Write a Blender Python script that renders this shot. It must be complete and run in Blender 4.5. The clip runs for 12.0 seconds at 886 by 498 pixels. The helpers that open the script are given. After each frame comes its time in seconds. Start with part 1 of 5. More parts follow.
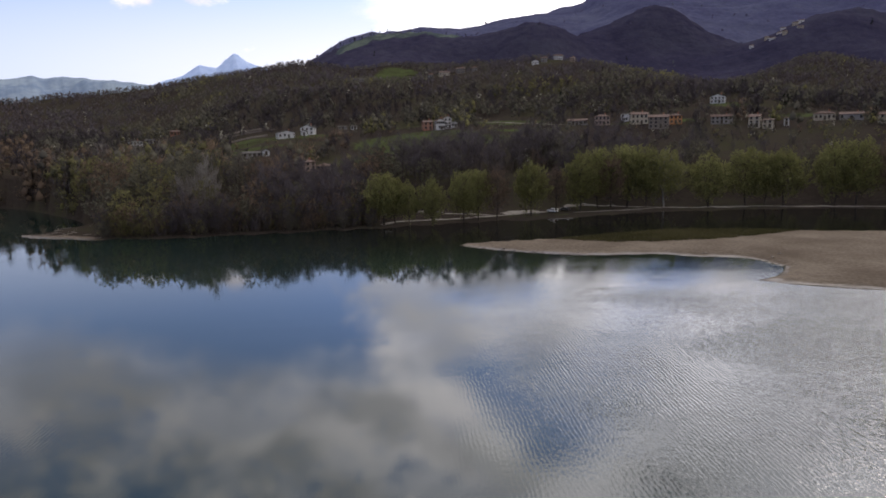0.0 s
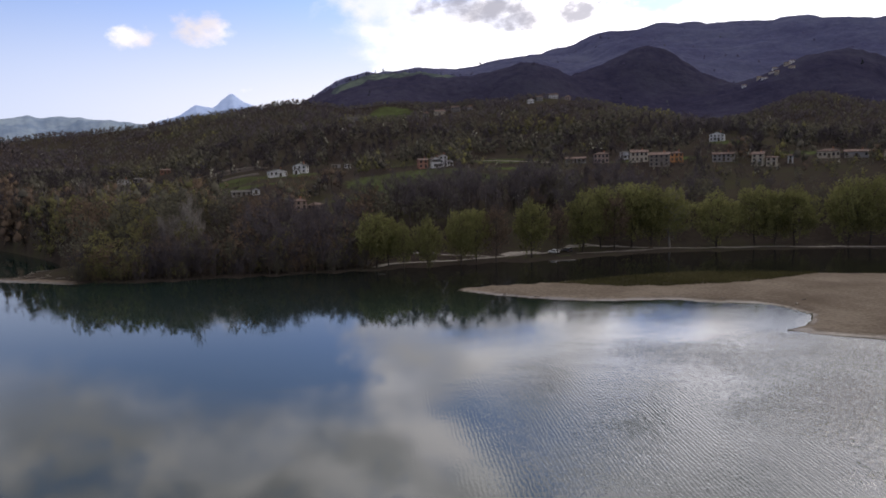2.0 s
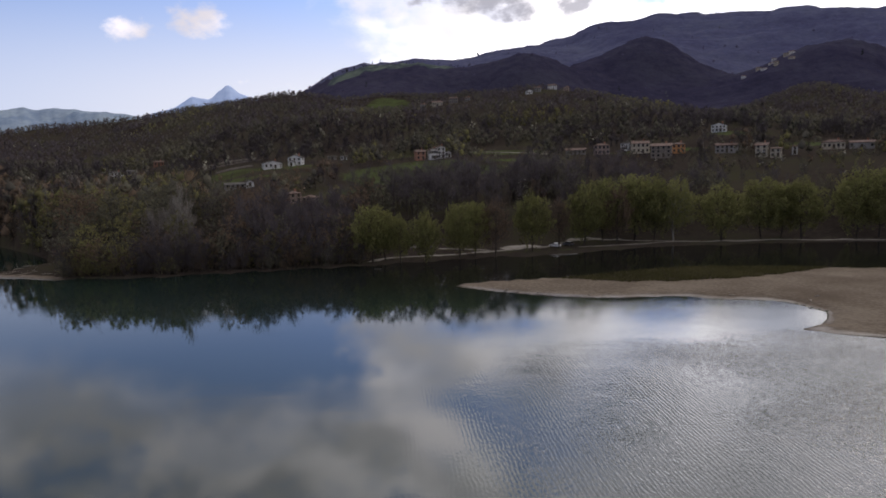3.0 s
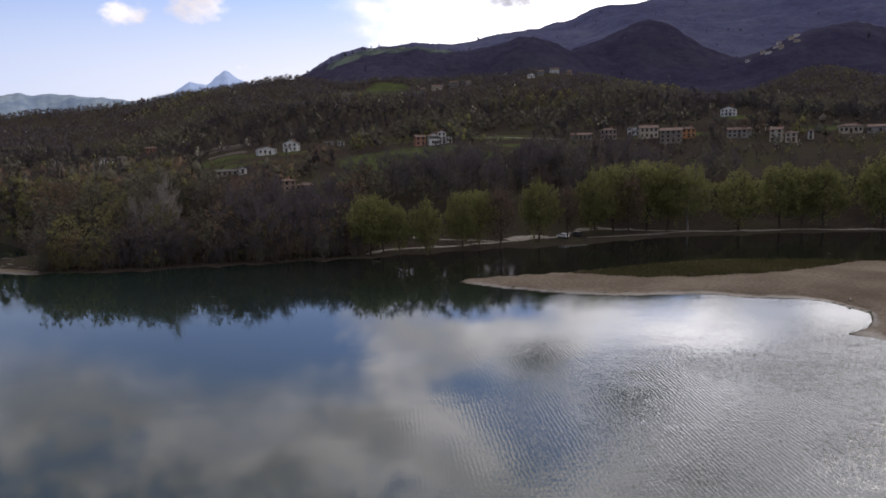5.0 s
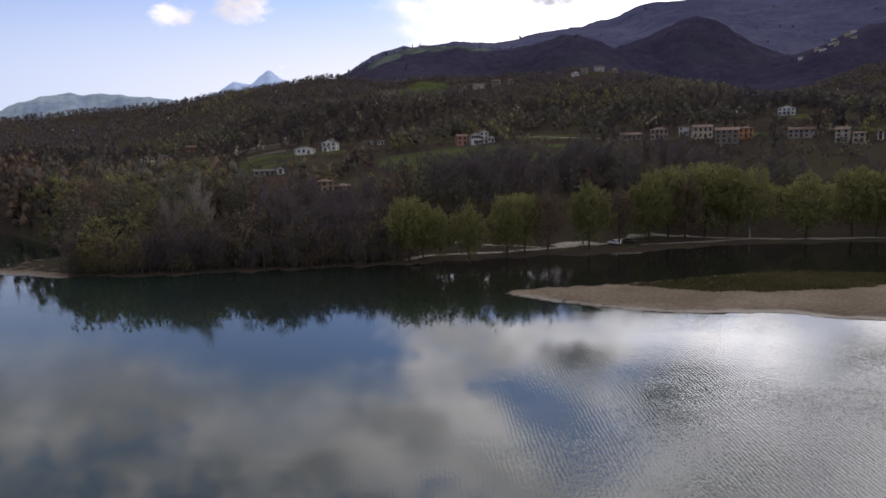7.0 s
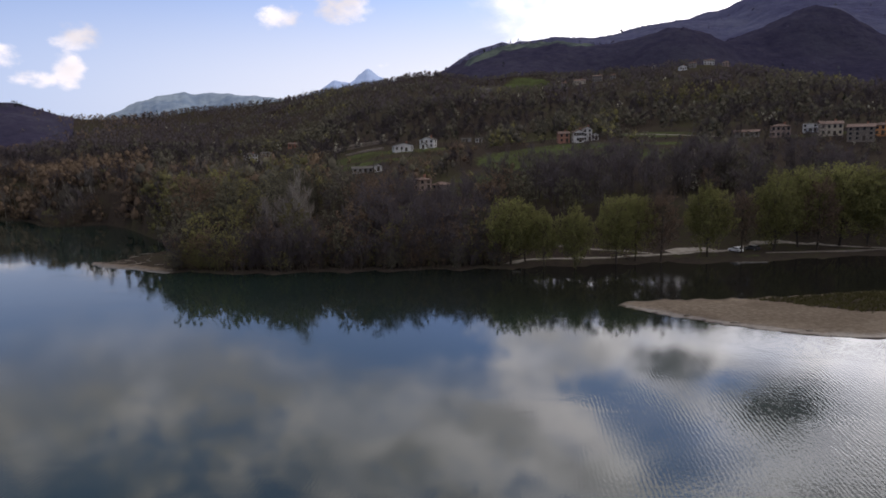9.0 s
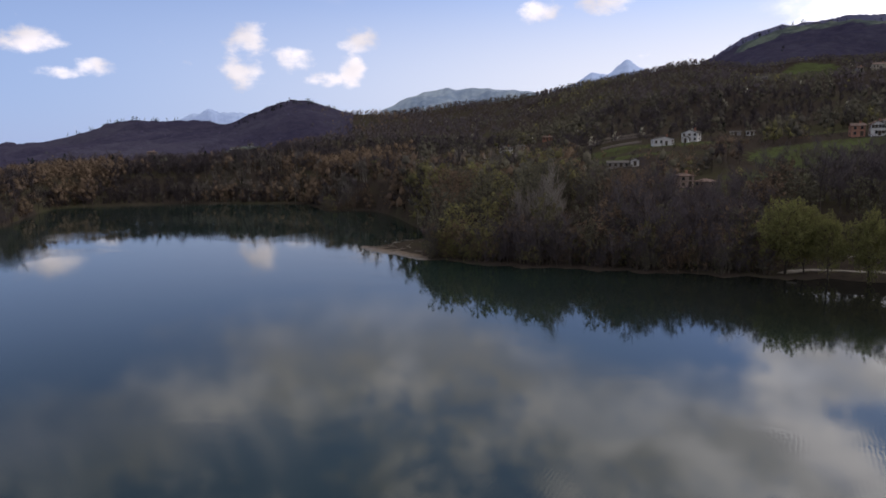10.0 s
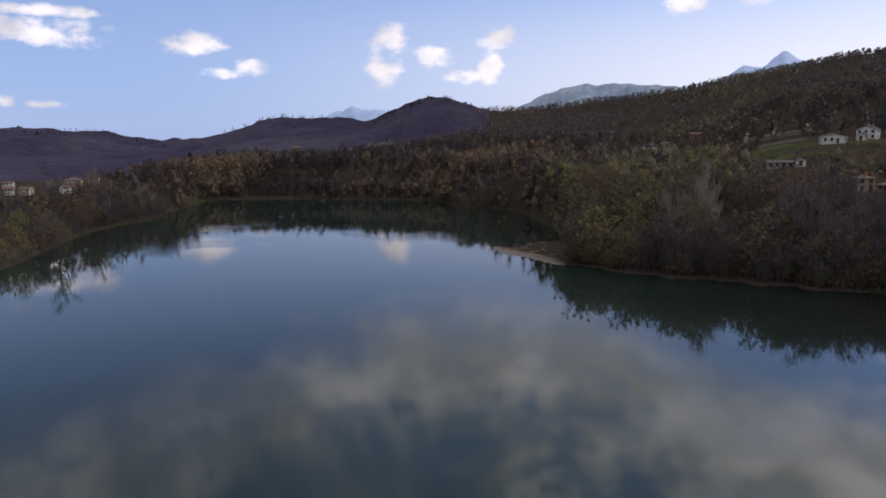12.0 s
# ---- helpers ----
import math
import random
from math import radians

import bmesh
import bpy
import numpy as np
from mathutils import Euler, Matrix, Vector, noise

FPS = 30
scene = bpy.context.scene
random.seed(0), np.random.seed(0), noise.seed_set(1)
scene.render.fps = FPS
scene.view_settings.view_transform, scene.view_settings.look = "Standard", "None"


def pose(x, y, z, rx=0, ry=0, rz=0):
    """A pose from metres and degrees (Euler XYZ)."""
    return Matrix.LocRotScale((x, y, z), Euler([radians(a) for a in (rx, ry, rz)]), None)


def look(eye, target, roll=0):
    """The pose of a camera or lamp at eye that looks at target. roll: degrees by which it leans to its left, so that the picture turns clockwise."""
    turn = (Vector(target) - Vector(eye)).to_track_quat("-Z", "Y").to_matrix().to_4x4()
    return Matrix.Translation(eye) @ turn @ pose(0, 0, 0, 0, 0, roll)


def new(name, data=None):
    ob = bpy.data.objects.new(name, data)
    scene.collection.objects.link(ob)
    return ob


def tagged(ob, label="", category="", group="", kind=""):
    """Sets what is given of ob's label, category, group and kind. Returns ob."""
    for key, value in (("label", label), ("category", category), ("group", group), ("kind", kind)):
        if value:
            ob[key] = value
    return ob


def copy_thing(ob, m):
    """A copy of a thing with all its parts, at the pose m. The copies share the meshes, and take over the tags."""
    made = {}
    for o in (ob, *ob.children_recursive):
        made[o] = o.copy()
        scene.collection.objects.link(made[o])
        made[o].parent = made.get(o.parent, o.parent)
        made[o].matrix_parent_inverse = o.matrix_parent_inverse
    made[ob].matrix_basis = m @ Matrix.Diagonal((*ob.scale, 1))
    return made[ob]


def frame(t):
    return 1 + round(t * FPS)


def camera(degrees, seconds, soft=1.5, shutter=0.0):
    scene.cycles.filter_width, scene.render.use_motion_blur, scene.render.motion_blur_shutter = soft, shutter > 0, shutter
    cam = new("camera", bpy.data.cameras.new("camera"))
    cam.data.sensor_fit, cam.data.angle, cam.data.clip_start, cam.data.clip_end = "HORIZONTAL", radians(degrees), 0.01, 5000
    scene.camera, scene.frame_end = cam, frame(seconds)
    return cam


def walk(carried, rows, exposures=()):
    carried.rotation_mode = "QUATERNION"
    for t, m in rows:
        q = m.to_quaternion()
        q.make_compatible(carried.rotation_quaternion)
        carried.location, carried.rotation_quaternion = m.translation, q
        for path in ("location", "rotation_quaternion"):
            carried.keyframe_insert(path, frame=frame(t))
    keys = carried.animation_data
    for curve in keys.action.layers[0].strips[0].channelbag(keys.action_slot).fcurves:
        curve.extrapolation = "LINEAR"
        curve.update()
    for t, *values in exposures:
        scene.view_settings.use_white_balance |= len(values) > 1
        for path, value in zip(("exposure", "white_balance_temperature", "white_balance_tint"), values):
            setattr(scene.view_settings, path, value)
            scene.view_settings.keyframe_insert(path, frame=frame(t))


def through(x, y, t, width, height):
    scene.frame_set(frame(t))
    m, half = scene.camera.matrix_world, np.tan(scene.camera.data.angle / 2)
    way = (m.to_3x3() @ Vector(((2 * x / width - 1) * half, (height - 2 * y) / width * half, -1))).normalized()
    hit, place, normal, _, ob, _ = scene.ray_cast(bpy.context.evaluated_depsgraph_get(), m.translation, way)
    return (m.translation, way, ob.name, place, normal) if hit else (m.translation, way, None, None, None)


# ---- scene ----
cam = camera(64.8, 12.0, soft=1.7)
# seconds, place, tilt from straight down, lean, turn
PATH = [
    (0, 0.00, 0.00, 33.00, 80.31, 1.57, -0.16),
    (0.5, -0.10, 3.21, 32.81, 80.30, 1.60, -0.31),
    (1, -0.20, 6.46, 32.70, 80.31, 1.59, -0.45),
    (1.5, -0.29, 9.72, 32.69, 81.56, 1.59, -0.54),
    (2, -0.33, 13.10, 32.65, 83.42, 1.63, -0.57),
    (2.5, -0.36, 16.49, 32.59, 83.45, 1.65, -0.65),
    (3, -0.43, 19.89, 32.50, 82.76, 1.68, -0.77),
    (3.2, -0.47, 21.26, 32.49, 81.94, 1.69, -0.80),
    (3.6, -0.55, 23.99, 32.49, 81.62, 1.70, -0.83),
    (4.8, -0.80, 32.19, 32.47, 81.57, 1.75, -0.92),
    (5, -0.85, 33.56, 32.47, 81.60, 1.76, -0.80),
    (5.5, -0.93, 36.84, 32.50, 81.61, 1.75, 1.42),
    (6, -1.10, 40.02, 32.56, 81.62, 1.71, 1.94),
    (6.5, -1.44, 43.08, 32.67, 81.64, 1.69, 2.00),
    (7, -2.01, 45.87, 32.70, 81.65, 1.60, 2.43),
    (8, -3.47, 51.13, 32.77, 81.64, 1.53, 3.87),
    (8.8, -5.00, 54.70, 32.85, 81.64, 1.47, 7.90),
    (9, -5.42, 55.47, 32.88, 81.63, 1.45, 10.10),
    (9.5, -6.49, 57.34, 32.95, 81.60, 1.31, 20.14),
    (10, -7.61, 59.07, 33.05, 81.55, 1.22, 30.44),
    (10.5, -8.83, 60.96, 33.12, 81.50, 1.11, 38.72),
    (11, -10.34, 63.06, 33.15, 81.48, 1.04, 40.85),
    (11.5, -12.22, 65.34, 33.11, 81.49, 1.00, 41.21),
    (12, -14.21, 67.64, 32.97, 81.50, 0.95, 41.39),
]
walk(cam, [(t, pose(*p)) for t, *p in PATH], exposures=[(0, 0.16, 6600, 15), (1.2, 0.14, 6600, 15), (2.0, 0.02, 6600, 15), (2.5, -0.16, 6600, 15), (3.2, -0.14, 6600, 15), (5, -0.02, 6600, 15), (7, 0.0, 6600, 15), (8.5, -0.03, 6600, 15), (10, -0.08, 6600, 15), (12, -0.04, 6600, 15)])

# ---------------------------------------------------------------- light
SUN_BEARING, SUN_HEIGHT = 27.0, 39.0     # degrees to the right of +y, degrees up


class Nodes:
    """Short hand for building node trees."""

    def __init__(self, tree):
        self.tree = tree
        tree.nodes.clear()

    def add(self, kind, *links, **settings):
        n = self.tree.nodes.new(kind)
        for k, v in settings.items():
            if k == "operation":
                n.operation = v
            elif k == "blend":
                n.data_type, n.blend_type = "RGBA", v
            elif k == "attribute":
                n.attribute_name = v
            elif k == "sky":
                n.sky_type = v
            elif k == "clamp":
                n.use_clamp = v
        for slot, value in links:
            s = n.inputs[slot]
            if hasattr(value, "is_output"):
                self.tree.links.new(value, s)
            else:
                s.default_value = value
        return n

    def math(self, op, a, b=0.0, c=0.0, clamp=False):
        return self.add("ShaderNodeMath", (0, a), (1, b), (2, c), operation=op, clamp=clamp).outputs[0]

    def step(self, v, low, high):
        n = self.add("ShaderNodeMapRange", ("Value", v), ("From Min", low), ("From Max", high))
        n.interpolation_type = "SMOOTHSTEP"
        return n.outputs[0]

    def mix(self, f, a, b, blend="MIX"):
        n = self.add("ShaderNodeMix", (0, f), (6, a), (7, b), blend=blend)
        return n.outputs[2]

    def noise(self, vector, scale, detail=4.0, rough=0.55):
        n = self.add("ShaderNodeTexNoise", ("Vector", vector), ("Scale", scale), ("Detail", detail), ("Roughness", rough))
        return n.outputs[0]

    def ramp(self, f, *stops):
        n = self.add("ShaderNodeValToRGB", (0, f))
        e = n.color_ramp.elements
        while len(e) < len(stops):
            e.new(0.5)
        for k, (p, c) in zip(e, stops):
            k.position, k.color = p, (*c, 1)
        return n.outputs[0]


world = bpy.data.worlds.new("sky")
scene.world = world
world.use_nodes = True
W = Nodes(world.node_tree)
sky = W.add("ShaderNodeTexSky", sky="NISHITA")
sky.sun_disc = False
sky.sun_elevation, sky.sun_rotation = radians(SUN_HEIGHT), radians(SUN_BEARING)
sky.altitude, sky.air_density, sky.dust_density, sky.ozone_density = 300, 1.0, 0.35, 1.6
direction = W.add("ShaderNodeTexCoord").outputs["Generated"]
axis = W.add("ShaderNodeSeparateXYZ", (0, direction)).outputs
bearing = W.math("MULTIPLY", W.math("ARCTAN2", axis[0], axis[1]), 57.29578)
height = W.math("MULTIPLY", W.math("ARCSINE", axis[2]), 57.29578)
grain = W.add("ShaderNodeCombineXYZ", (0, W.math("MULTIPLY", bearing, 0.1)), (1, W.math("MULTIPLY", height, 0.16)), (2, 3.7)).outputs[0]
puff = W.math("SUBTRACT", W.noise(grain, 5.5, 6.0, 0.55), 0.5)
broad = W.noise(grain, 0.9, 5.0, 0.6)


def cloud(b, e, wide, tall):
    u = W.math("DIVIDE", W.math("SUBTRACT", bearing, b), wide)
    v = W.math("DIVIDE", W.math("SUBTRACT", height, e), tall)
    d = W.math("ADD", W.math("MULTIPLY", u, u), W.math("MULTIPLY", v, v))
    return W.math("SUBTRACT", 1.0, d)


def bank(shapes):
    total = -1.0
    for s in shapes:
        total = W.math("MAXIMUM", total, cloud(*s))
    return total


# fair-weather cumulus low over the hills, and the broken sheet above them
CUMULUS = [(-22.5, 10.1, 1.91, 0.92), (-17.6, 11.0, 2.16, 1.22), (-70.5, 8.2, 4.84, 0.97), (-70.0, 9.6, 3.82, 0.46), (-60.3, 7.8, 2.09, 0.81), (-58.7, 5.7, 1.32, 0.46), (-56.2, 6.1, 1.58, 0.61), (-45.7, 8.1, 1.48, 1.17), (-46.0, 5.9, 1.68, 1.17), (-42.1, 6.7, 1.43, 0.97), (-37.0, 8.2, 1.68, 1.02), (-37.5, 6.1, 1.02, 1.43), (-39.7, 5.4, 1.53, 0.56), (-70.7, 3.3, 1.27, 0.31), (-73.0, 3.5, 0.87, 0.41)]
GREY = [(3.4, 12.4, 5.4, 1.3), (11.6, 11.9, 2.6, 1.8), (15.5, 19.5, 5.0, 2.0), (7.0, 11.2, 2.2, 0.9), (27.5, 23.0, 4.5, 2.4), (17.0, 19.0, 3.4, 1.8)]
GAPS = [(2.6, 19.8, 3.8, 2.0), (5.0, 21.4, 4.2, 2.2), (7.6, 23.0, 4.4, 2.4), (10.5, 24.8, 4.2, 2.3), (12.5, 18.4, 3.0, 0.9), (17.5, 12.2, 4.2, 1.5), (-50.0, 32.0, 42.0, 11.8), (5.0, 13.6, 5.5, 0.9)]
SHEEN = [(22.0, 14.9, 5.5, 2.1), (16.0, 15.6, 4.0, 1.2), (27.5, 20.6, 4.5, 2.4), (12.0, 21.0, 2.2, 2.2)]
DUSK = [(16.8, 19.6, 4.6, 2.4), (8.3, 17.2, 3.6, 1.4), (19.5, 26.5, 5.0, 1.8), (30.0, 15.6, 3.4, 1.6)]
soft = W.math("SUBTRACT", W.noise(grain, 1.5, 2.0, 0.5), 0.5)
warp = W.math("MULTIPLY", soft, 9.0)
lower = W.math("MULTIPLY", W.add("ShaderNodeSeparateColor", (0, W.ramp(W.math("DIVIDE", W.math("ADD", W.math("ADD", W.math("SUBTRACT", bearing, W.math("MULTIPLY", W.math("SUBTRACT", height, 12.0), 0.6)), W.math("ADD", warp, W.math("MULTIPLY", puff, 9.0))), 90.0), 180.0),
               *[((b + 90) / 180, (e / 30,) * 3) for b, e in ((-78, 21.0), (-66, 19.0), (-58, 17.0), (-48, 14.6), (-38, 13.4), (-31, 14.0), (-22, 18.3), (-15, 19.0), (-12, 18.0), (-7.5, 13.5), (-3, 9.5), (2, 5.0), (60, 5.0))]))).outputs[0], 30.0)
above = W.math("ADD", W.math("SUBTRACT", height, lower), W.math("MULTIPLY", soft, 6.0))
gap = W.step(W.math("ADD", bank(GAPS), W.math("ADD", W.math("MULTIPLY", soft, 2.5), W.math("MULTIPLY", puff, 2.2))), -0.4, 1.0)
sheet = W.math("MULTIPLY", W.step(above, -2.6, 4.4), W.math("SUBTRACT", 1.0, W.math("MULTIPLY", gap, 0.9)))
sheet = W.math("MULTIPLY", sheet, W.math("ADD", 0.72, W.math("MULTIPLY", W.step(W.noise(grain, 2.0, 2.0, 0.5), 0.36, 0.62), 0.28)))
heap = W.step(W.math("ADD", bank(CUMULUS), W.math("MULTIPLY", puff, 4.2)), -0.35, 1.3)
grey = W.step(W.math("ADD", bank(GREY), W.math("MULTIPLY", puff, 3.4)), 0.0, 1.2)
high = W.math("MULTIPLY", W.step(broad, 0.36, 0.6), W.step(height, 28.0, 36.0))
sunward = W.add("ShaderNodeVectorMath", (0, direction), (1, (math.sin(radians(SUN_BEARING)) * math.cos(radians(SUN_HEIGHT)),
                math.cos(radians(SUN_BEARING)) * math.cos(radians(SUN_HEIGHT)), math.sin(radians(SUN_HEIGHT)))), operation="DOT_PRODUCT").outputs["Value"]
facing = W.math("MAXIMUM", sunward, 0.0)
glow = W.math("POWER", facing, 8.0)
folds = W.step(W.noise(grain, 1.3, 3.0, 0.5), 0.36, 0.64)
lum = W.math("MULTIPLY", W.math("ADD", 1.05, W.math("MULTIPLY", glow, 3.7)), W.math("ADD", 0.72, W.math("MULTIPLY", folds, 0.50)))
white = W.mix(1.0, (1.0, 0.985, 0.975, 1), W.add("ShaderNodeCombineXYZ", (0, lum), (1, lum), (2, lum)).outputs[0], "MULTIPLY")
clear = W.mix(1.0, sky.outputs[0], (0.116, 0.115, 0.136, 1), "MULTIPLY")
clear = W.mix(1.0, clear, W.add("ShaderNodeCombineXYZ", (0, W.math("ADD", 1.0, W.math("MULTIPLY", W.math("POWER", facing, 6.0), 0.5))), (1, W.math("ADD", 1.0, W.math("MULTIPLY", W.math("POWER", facing, 6.0), 1.0))), (2, W.math("ADD", 1.0, W.math("MULTIPLY", W.math("POWER", facing, 6.0), 1.6)))).outputs[0], "MULTIPLY")
# pale blue haze low down all round, and paler and brighter towards the sun
low_haze = W.math("MULTIPLY", W.math("SUBTRACT", 1.0, W.step(height, -2.0, 26.0)), 0.8)
clear = W.mix(low_haze, clear, (0.32, 0.48, 0.86, 1))
haze = W.math("MULTIPLY", W.math("SUBTRACT", 1.0, W.step(height, 3.0, 14.5)), W.math("MULTIPLY", W.math("POWER", facing, 1.6), 1.75), clamp=True)
clear = W.mix(haze, clear, (0.98, 1.0, 1.06, 1))
clear = W.mix(W.math("MULTIPLY", W.step(height, 12.0, 20.0), W.math("MULTIPLY", W.math("POWER", facing, 2.0), 0.45)), clear, (0.46, 0.70, 0.98, 1))
veil = W.math("MAXIMUM", W.math("MULTIPLY", sheet, 0.92), W.math("MULTIPLY", high, 0.8))
tone = W.mix(veil, clear, white)
tone = W.mix(W.math("MULTIPLY", heap, 0.8), tone, W.mix(1.0, white, (1.06, 1.01, 1.01, 1), "MULTIPLY"))
tone = W.mix(W.math("MULTIPLY", grey, 0.88), tone, (0.43, 0.44, 0.51, 1))
sheen = W.step(W.math("ADD", bank(SHEEN), W.math("MULTIPLY", puff, 1.6)), -0.6, 1.0)
dusk = W.step(W.math("ADD", bank(DUSK), W.math("MULTIPLY", puff, 2.4)), -0.3, 1.0)
gain = W.math("ADD", 0.97, W.math("MULTIPLY", sheen, 0.42))
gain = W.math("MULTIPLY", gain, W.math("SUBTRACT", 1.0, W.math("MULTIPLY", dusk, 0.82)))
gain = W.math("ADD", 1.0, W.math("MULTIPLY", W.step(height, 12.5, 14.5), W.math("SUBTRACT", gain, 1.0)))
tone = W.mix(1.0, tone, W.add("ShaderNodeCombineXYZ", (0, gain), (1, gain), (2, gain)).outputs[0], "MULTIPLY")
W.add("ShaderNodeOutputWorld", (0, W.add("ShaderNodeBackground", (0, tone), (1, 1.0)).outputs[0]))

lamp = bpy.data.lights.new("sun", "SUN")
lamp.energy, lamp.angle, lamp.color = 0.5, radians(9), (1.0, 0.95, 0.88)
sun = new("sun", lamp)
sun.matrix_world = look((0, 0, 300), (-math.sin(radians(SUN_BEARING)) * math.cos(radians(SUN_HEIGHT)) * 100,
                        -math.cos(radians(SUN_BEARING)) * math.cos(radians(SUN_HEIGHT)) * 100, 300 - math.sin(radians(SUN_HEIGHT)) * 100))

# ---------------------------------------------------------------- materials
def material(name):
    m = bpy.data.materials.new(name)
    m.use_nodes = True
    return m, Nodes(m.node_tree)


def finish(n, shader):
    n.add("ShaderNodeOutputMaterial", (0, shader))


def surface(name, stops, scale=0.5, rough=0.9, fine=8.0, bump=0.05, metal=0.0):
    """A rough surface whose colour wanders over the stops at two scales."""
    m, n = material(name)
    at = n.add("ShaderNodeTexCoord").outputs["Object"]
    f = n.math("ADD", n.math("MULTIPLY", n.noise(at, scale, 5.0), 0.65), n.math("MULTIPLY", n.noise(at, scale * fine, 3.0), 0.35))
    own = n.add("ShaderNodeObjectInfo").outputs["Random"]
    f = n.math("ADD", f, n.math("MULTIPLY", n.math("SUBTRACT", own, 0.5), 0.12))
    colour = n.ramp(n.step(f, 0.32, 0.68), *stops)
    b = n.add("ShaderNodeBump", ("Strength", 0.6), ("Distance", bump), ("Height", n.noise(at, scale * fine, 4.0)))
    p = n.add("ShaderNodeBsdfPrincipled", ("Base Color", colour), ("Roughness", rough), ("Metallic", metal), ("Normal", b.outputs[0]))
    p.inputs["Specular IOR Level"].default_value = 0.5 if rough < 0.6 else 0.05
    finish(n, p.outputs[0])
    return m


def foliage(name, stops, through=0.35, spread=0.3):
    """Leaves or twigs: one tint for each plant, and a little of its own for each leaf."""
    m, n = material(name)
    tint = n.add("ShaderNodeAttribute", attribute="tint").outputs["Fac"]
    own = n.add("ShaderNodeNewGeometry").outputs["Random Per Island"]
    thing = n.add("ShaderNodeObjectInfo").outputs["Random"]
    f = n.math("ADD", tint, n.math("MULTIPLY", n.math("SUBTRACT", own, 0.5), spread))
    f = n.math("ADD", f, n.math("MULTIPLY", n.math("SUBTRACT", thing, 0.5), 0.3), clamp=True)
    at = n.add("ShaderNodeTexCoord").outputs["Object"]
    f = n.math("ADD", f, n.math("MULTIPLY", n.math("SUBTRACT", n.noise(at, 0.07, 3.0, 0.55), 0.5), 0.55), clamp=True)
    colour = n.ramp(f, *stops)
    a = n.add("ShaderNodeBsdfDiffuse", ("Color", colour)).outputs[0]
    b = n.add("ShaderNodeBsdfTranslucent", ("Color", colour)).outputs[0]
    finish(n, n.add("ShaderNodeMixShader", (0, through), (1, a), (2, b)).outputs[0])
    return m


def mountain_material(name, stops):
    """Distant woods: soft folds of colour with a fine grain, and grass painted as sunlit where the ground says so."""
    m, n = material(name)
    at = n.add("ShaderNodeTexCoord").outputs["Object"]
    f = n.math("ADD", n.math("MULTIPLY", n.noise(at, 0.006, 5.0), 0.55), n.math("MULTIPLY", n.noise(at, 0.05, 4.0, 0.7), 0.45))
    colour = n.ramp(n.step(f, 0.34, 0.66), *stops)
    # lighter green that paints sunlight on the open mountain slopes
    sunlit_grass = n.ramp(n.step(n.noise(at, 0.03, 4.0), 0.38, 0.62), (0.0, (0.058, 0.070, 0.072)), (1.0, (0.112, 0.134, 0.106)))
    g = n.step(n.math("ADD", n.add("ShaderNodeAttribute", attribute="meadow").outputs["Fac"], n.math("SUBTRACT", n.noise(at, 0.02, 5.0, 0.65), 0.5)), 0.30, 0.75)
    colour = n.mix(g, colour, sunlit_grass)
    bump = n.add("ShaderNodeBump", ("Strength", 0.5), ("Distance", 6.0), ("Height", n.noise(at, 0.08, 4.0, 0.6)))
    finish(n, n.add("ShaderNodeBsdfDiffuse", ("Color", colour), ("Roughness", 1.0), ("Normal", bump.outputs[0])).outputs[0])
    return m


LEAF = foliage("spring_leaf", [(0.0, (0.096, 0.095, 0.040)), (0.5, (0.152, 0.150, 0.060)), (1.0, (0.226, 0.219, 0.094))], 0.4)
BUD = foliage("olive_bud", [(0.0, (0.064, 0.058, 0.053)), (0.5, (0.088, 0.081, 0.063)), (1.0, (0.118, 0.111, 0.076))], 0.2, 0.10)
RUST = foliage("rust_bud", [(0.0, (0.072, 0.057, 0.054)), (0.5, (0.112, 0.081, 0.060)), (1.0, (0.154, 0.112, 0.076))], 0.25, 0.10)
YOUNG = foliage("young_leaf", [(0.0, (0.080, 0.076, 0.049)), (0.5, (0.132, 0.122, 0.056)), (1.0, (0.186, 0.174, 0.074))], 0.3, 0.14)
TWIG = foliage("brown_twig", [(0.0, (0.056, 0.048, 0.055)), (0.5, (0.073, 0.062, 0.068)), (1.0, (0.094, 0.081, 0.085))], 0.2, 0.10)
PALE = foliage("pale_twig", [(0.0, (0.110, 0.095, 0.085)), (0.5, (0.150, 0.132, 0.118)), (1.0, (0.205, 0.184, 0.165))], 0.3, 0.2)
DARK = foliage("dark_needle", [(0.0, (0.012, 0.016, 0.014)), (0.5, (0.020, 0.028, 0.020)), (1.0, (0.034, 0.044, 0.028))], 0.1)
BLOOM = foliage("white_blossom", [(0.0, (0.26, 0.25, 0.20)), (0.5, (0.38, 0.37, 0.30)), (1.0, (0.50, 0.49, 0.43))])
BARK = surface("bark", [(0.0, (0.030, 0.025, 0.021)), (1.0, (0.075, 0.062, 0.052))], 1.5, 0.95, 6.0, 0.03)
PALE_BARK = surface("pale_bark", [(0.0, (0.13, 0.12, 0.108)), (1.0, (0.22, 0.205, 0.185))], 1.5, 0.9, 6.0, 0.03)
GRASS = foliage("rough_grass", [(0.0, (0.038, 0.035, 0.016)), (0.5, (0.056, 0.052, 0.022)), (1.0, (0.090, 0.078, 0.040))])
# distant trees: the blue of the air haze is part of these colours
HAZE_TWIG = foliage("hazy_mountain_twig", [(0.0, (0.050, 0.044, 0.076)), (0.5, (0.060, 0.054, 0.088)), (1.0, (0.070, 0.064, 0.096))], 0.3, 0.15)
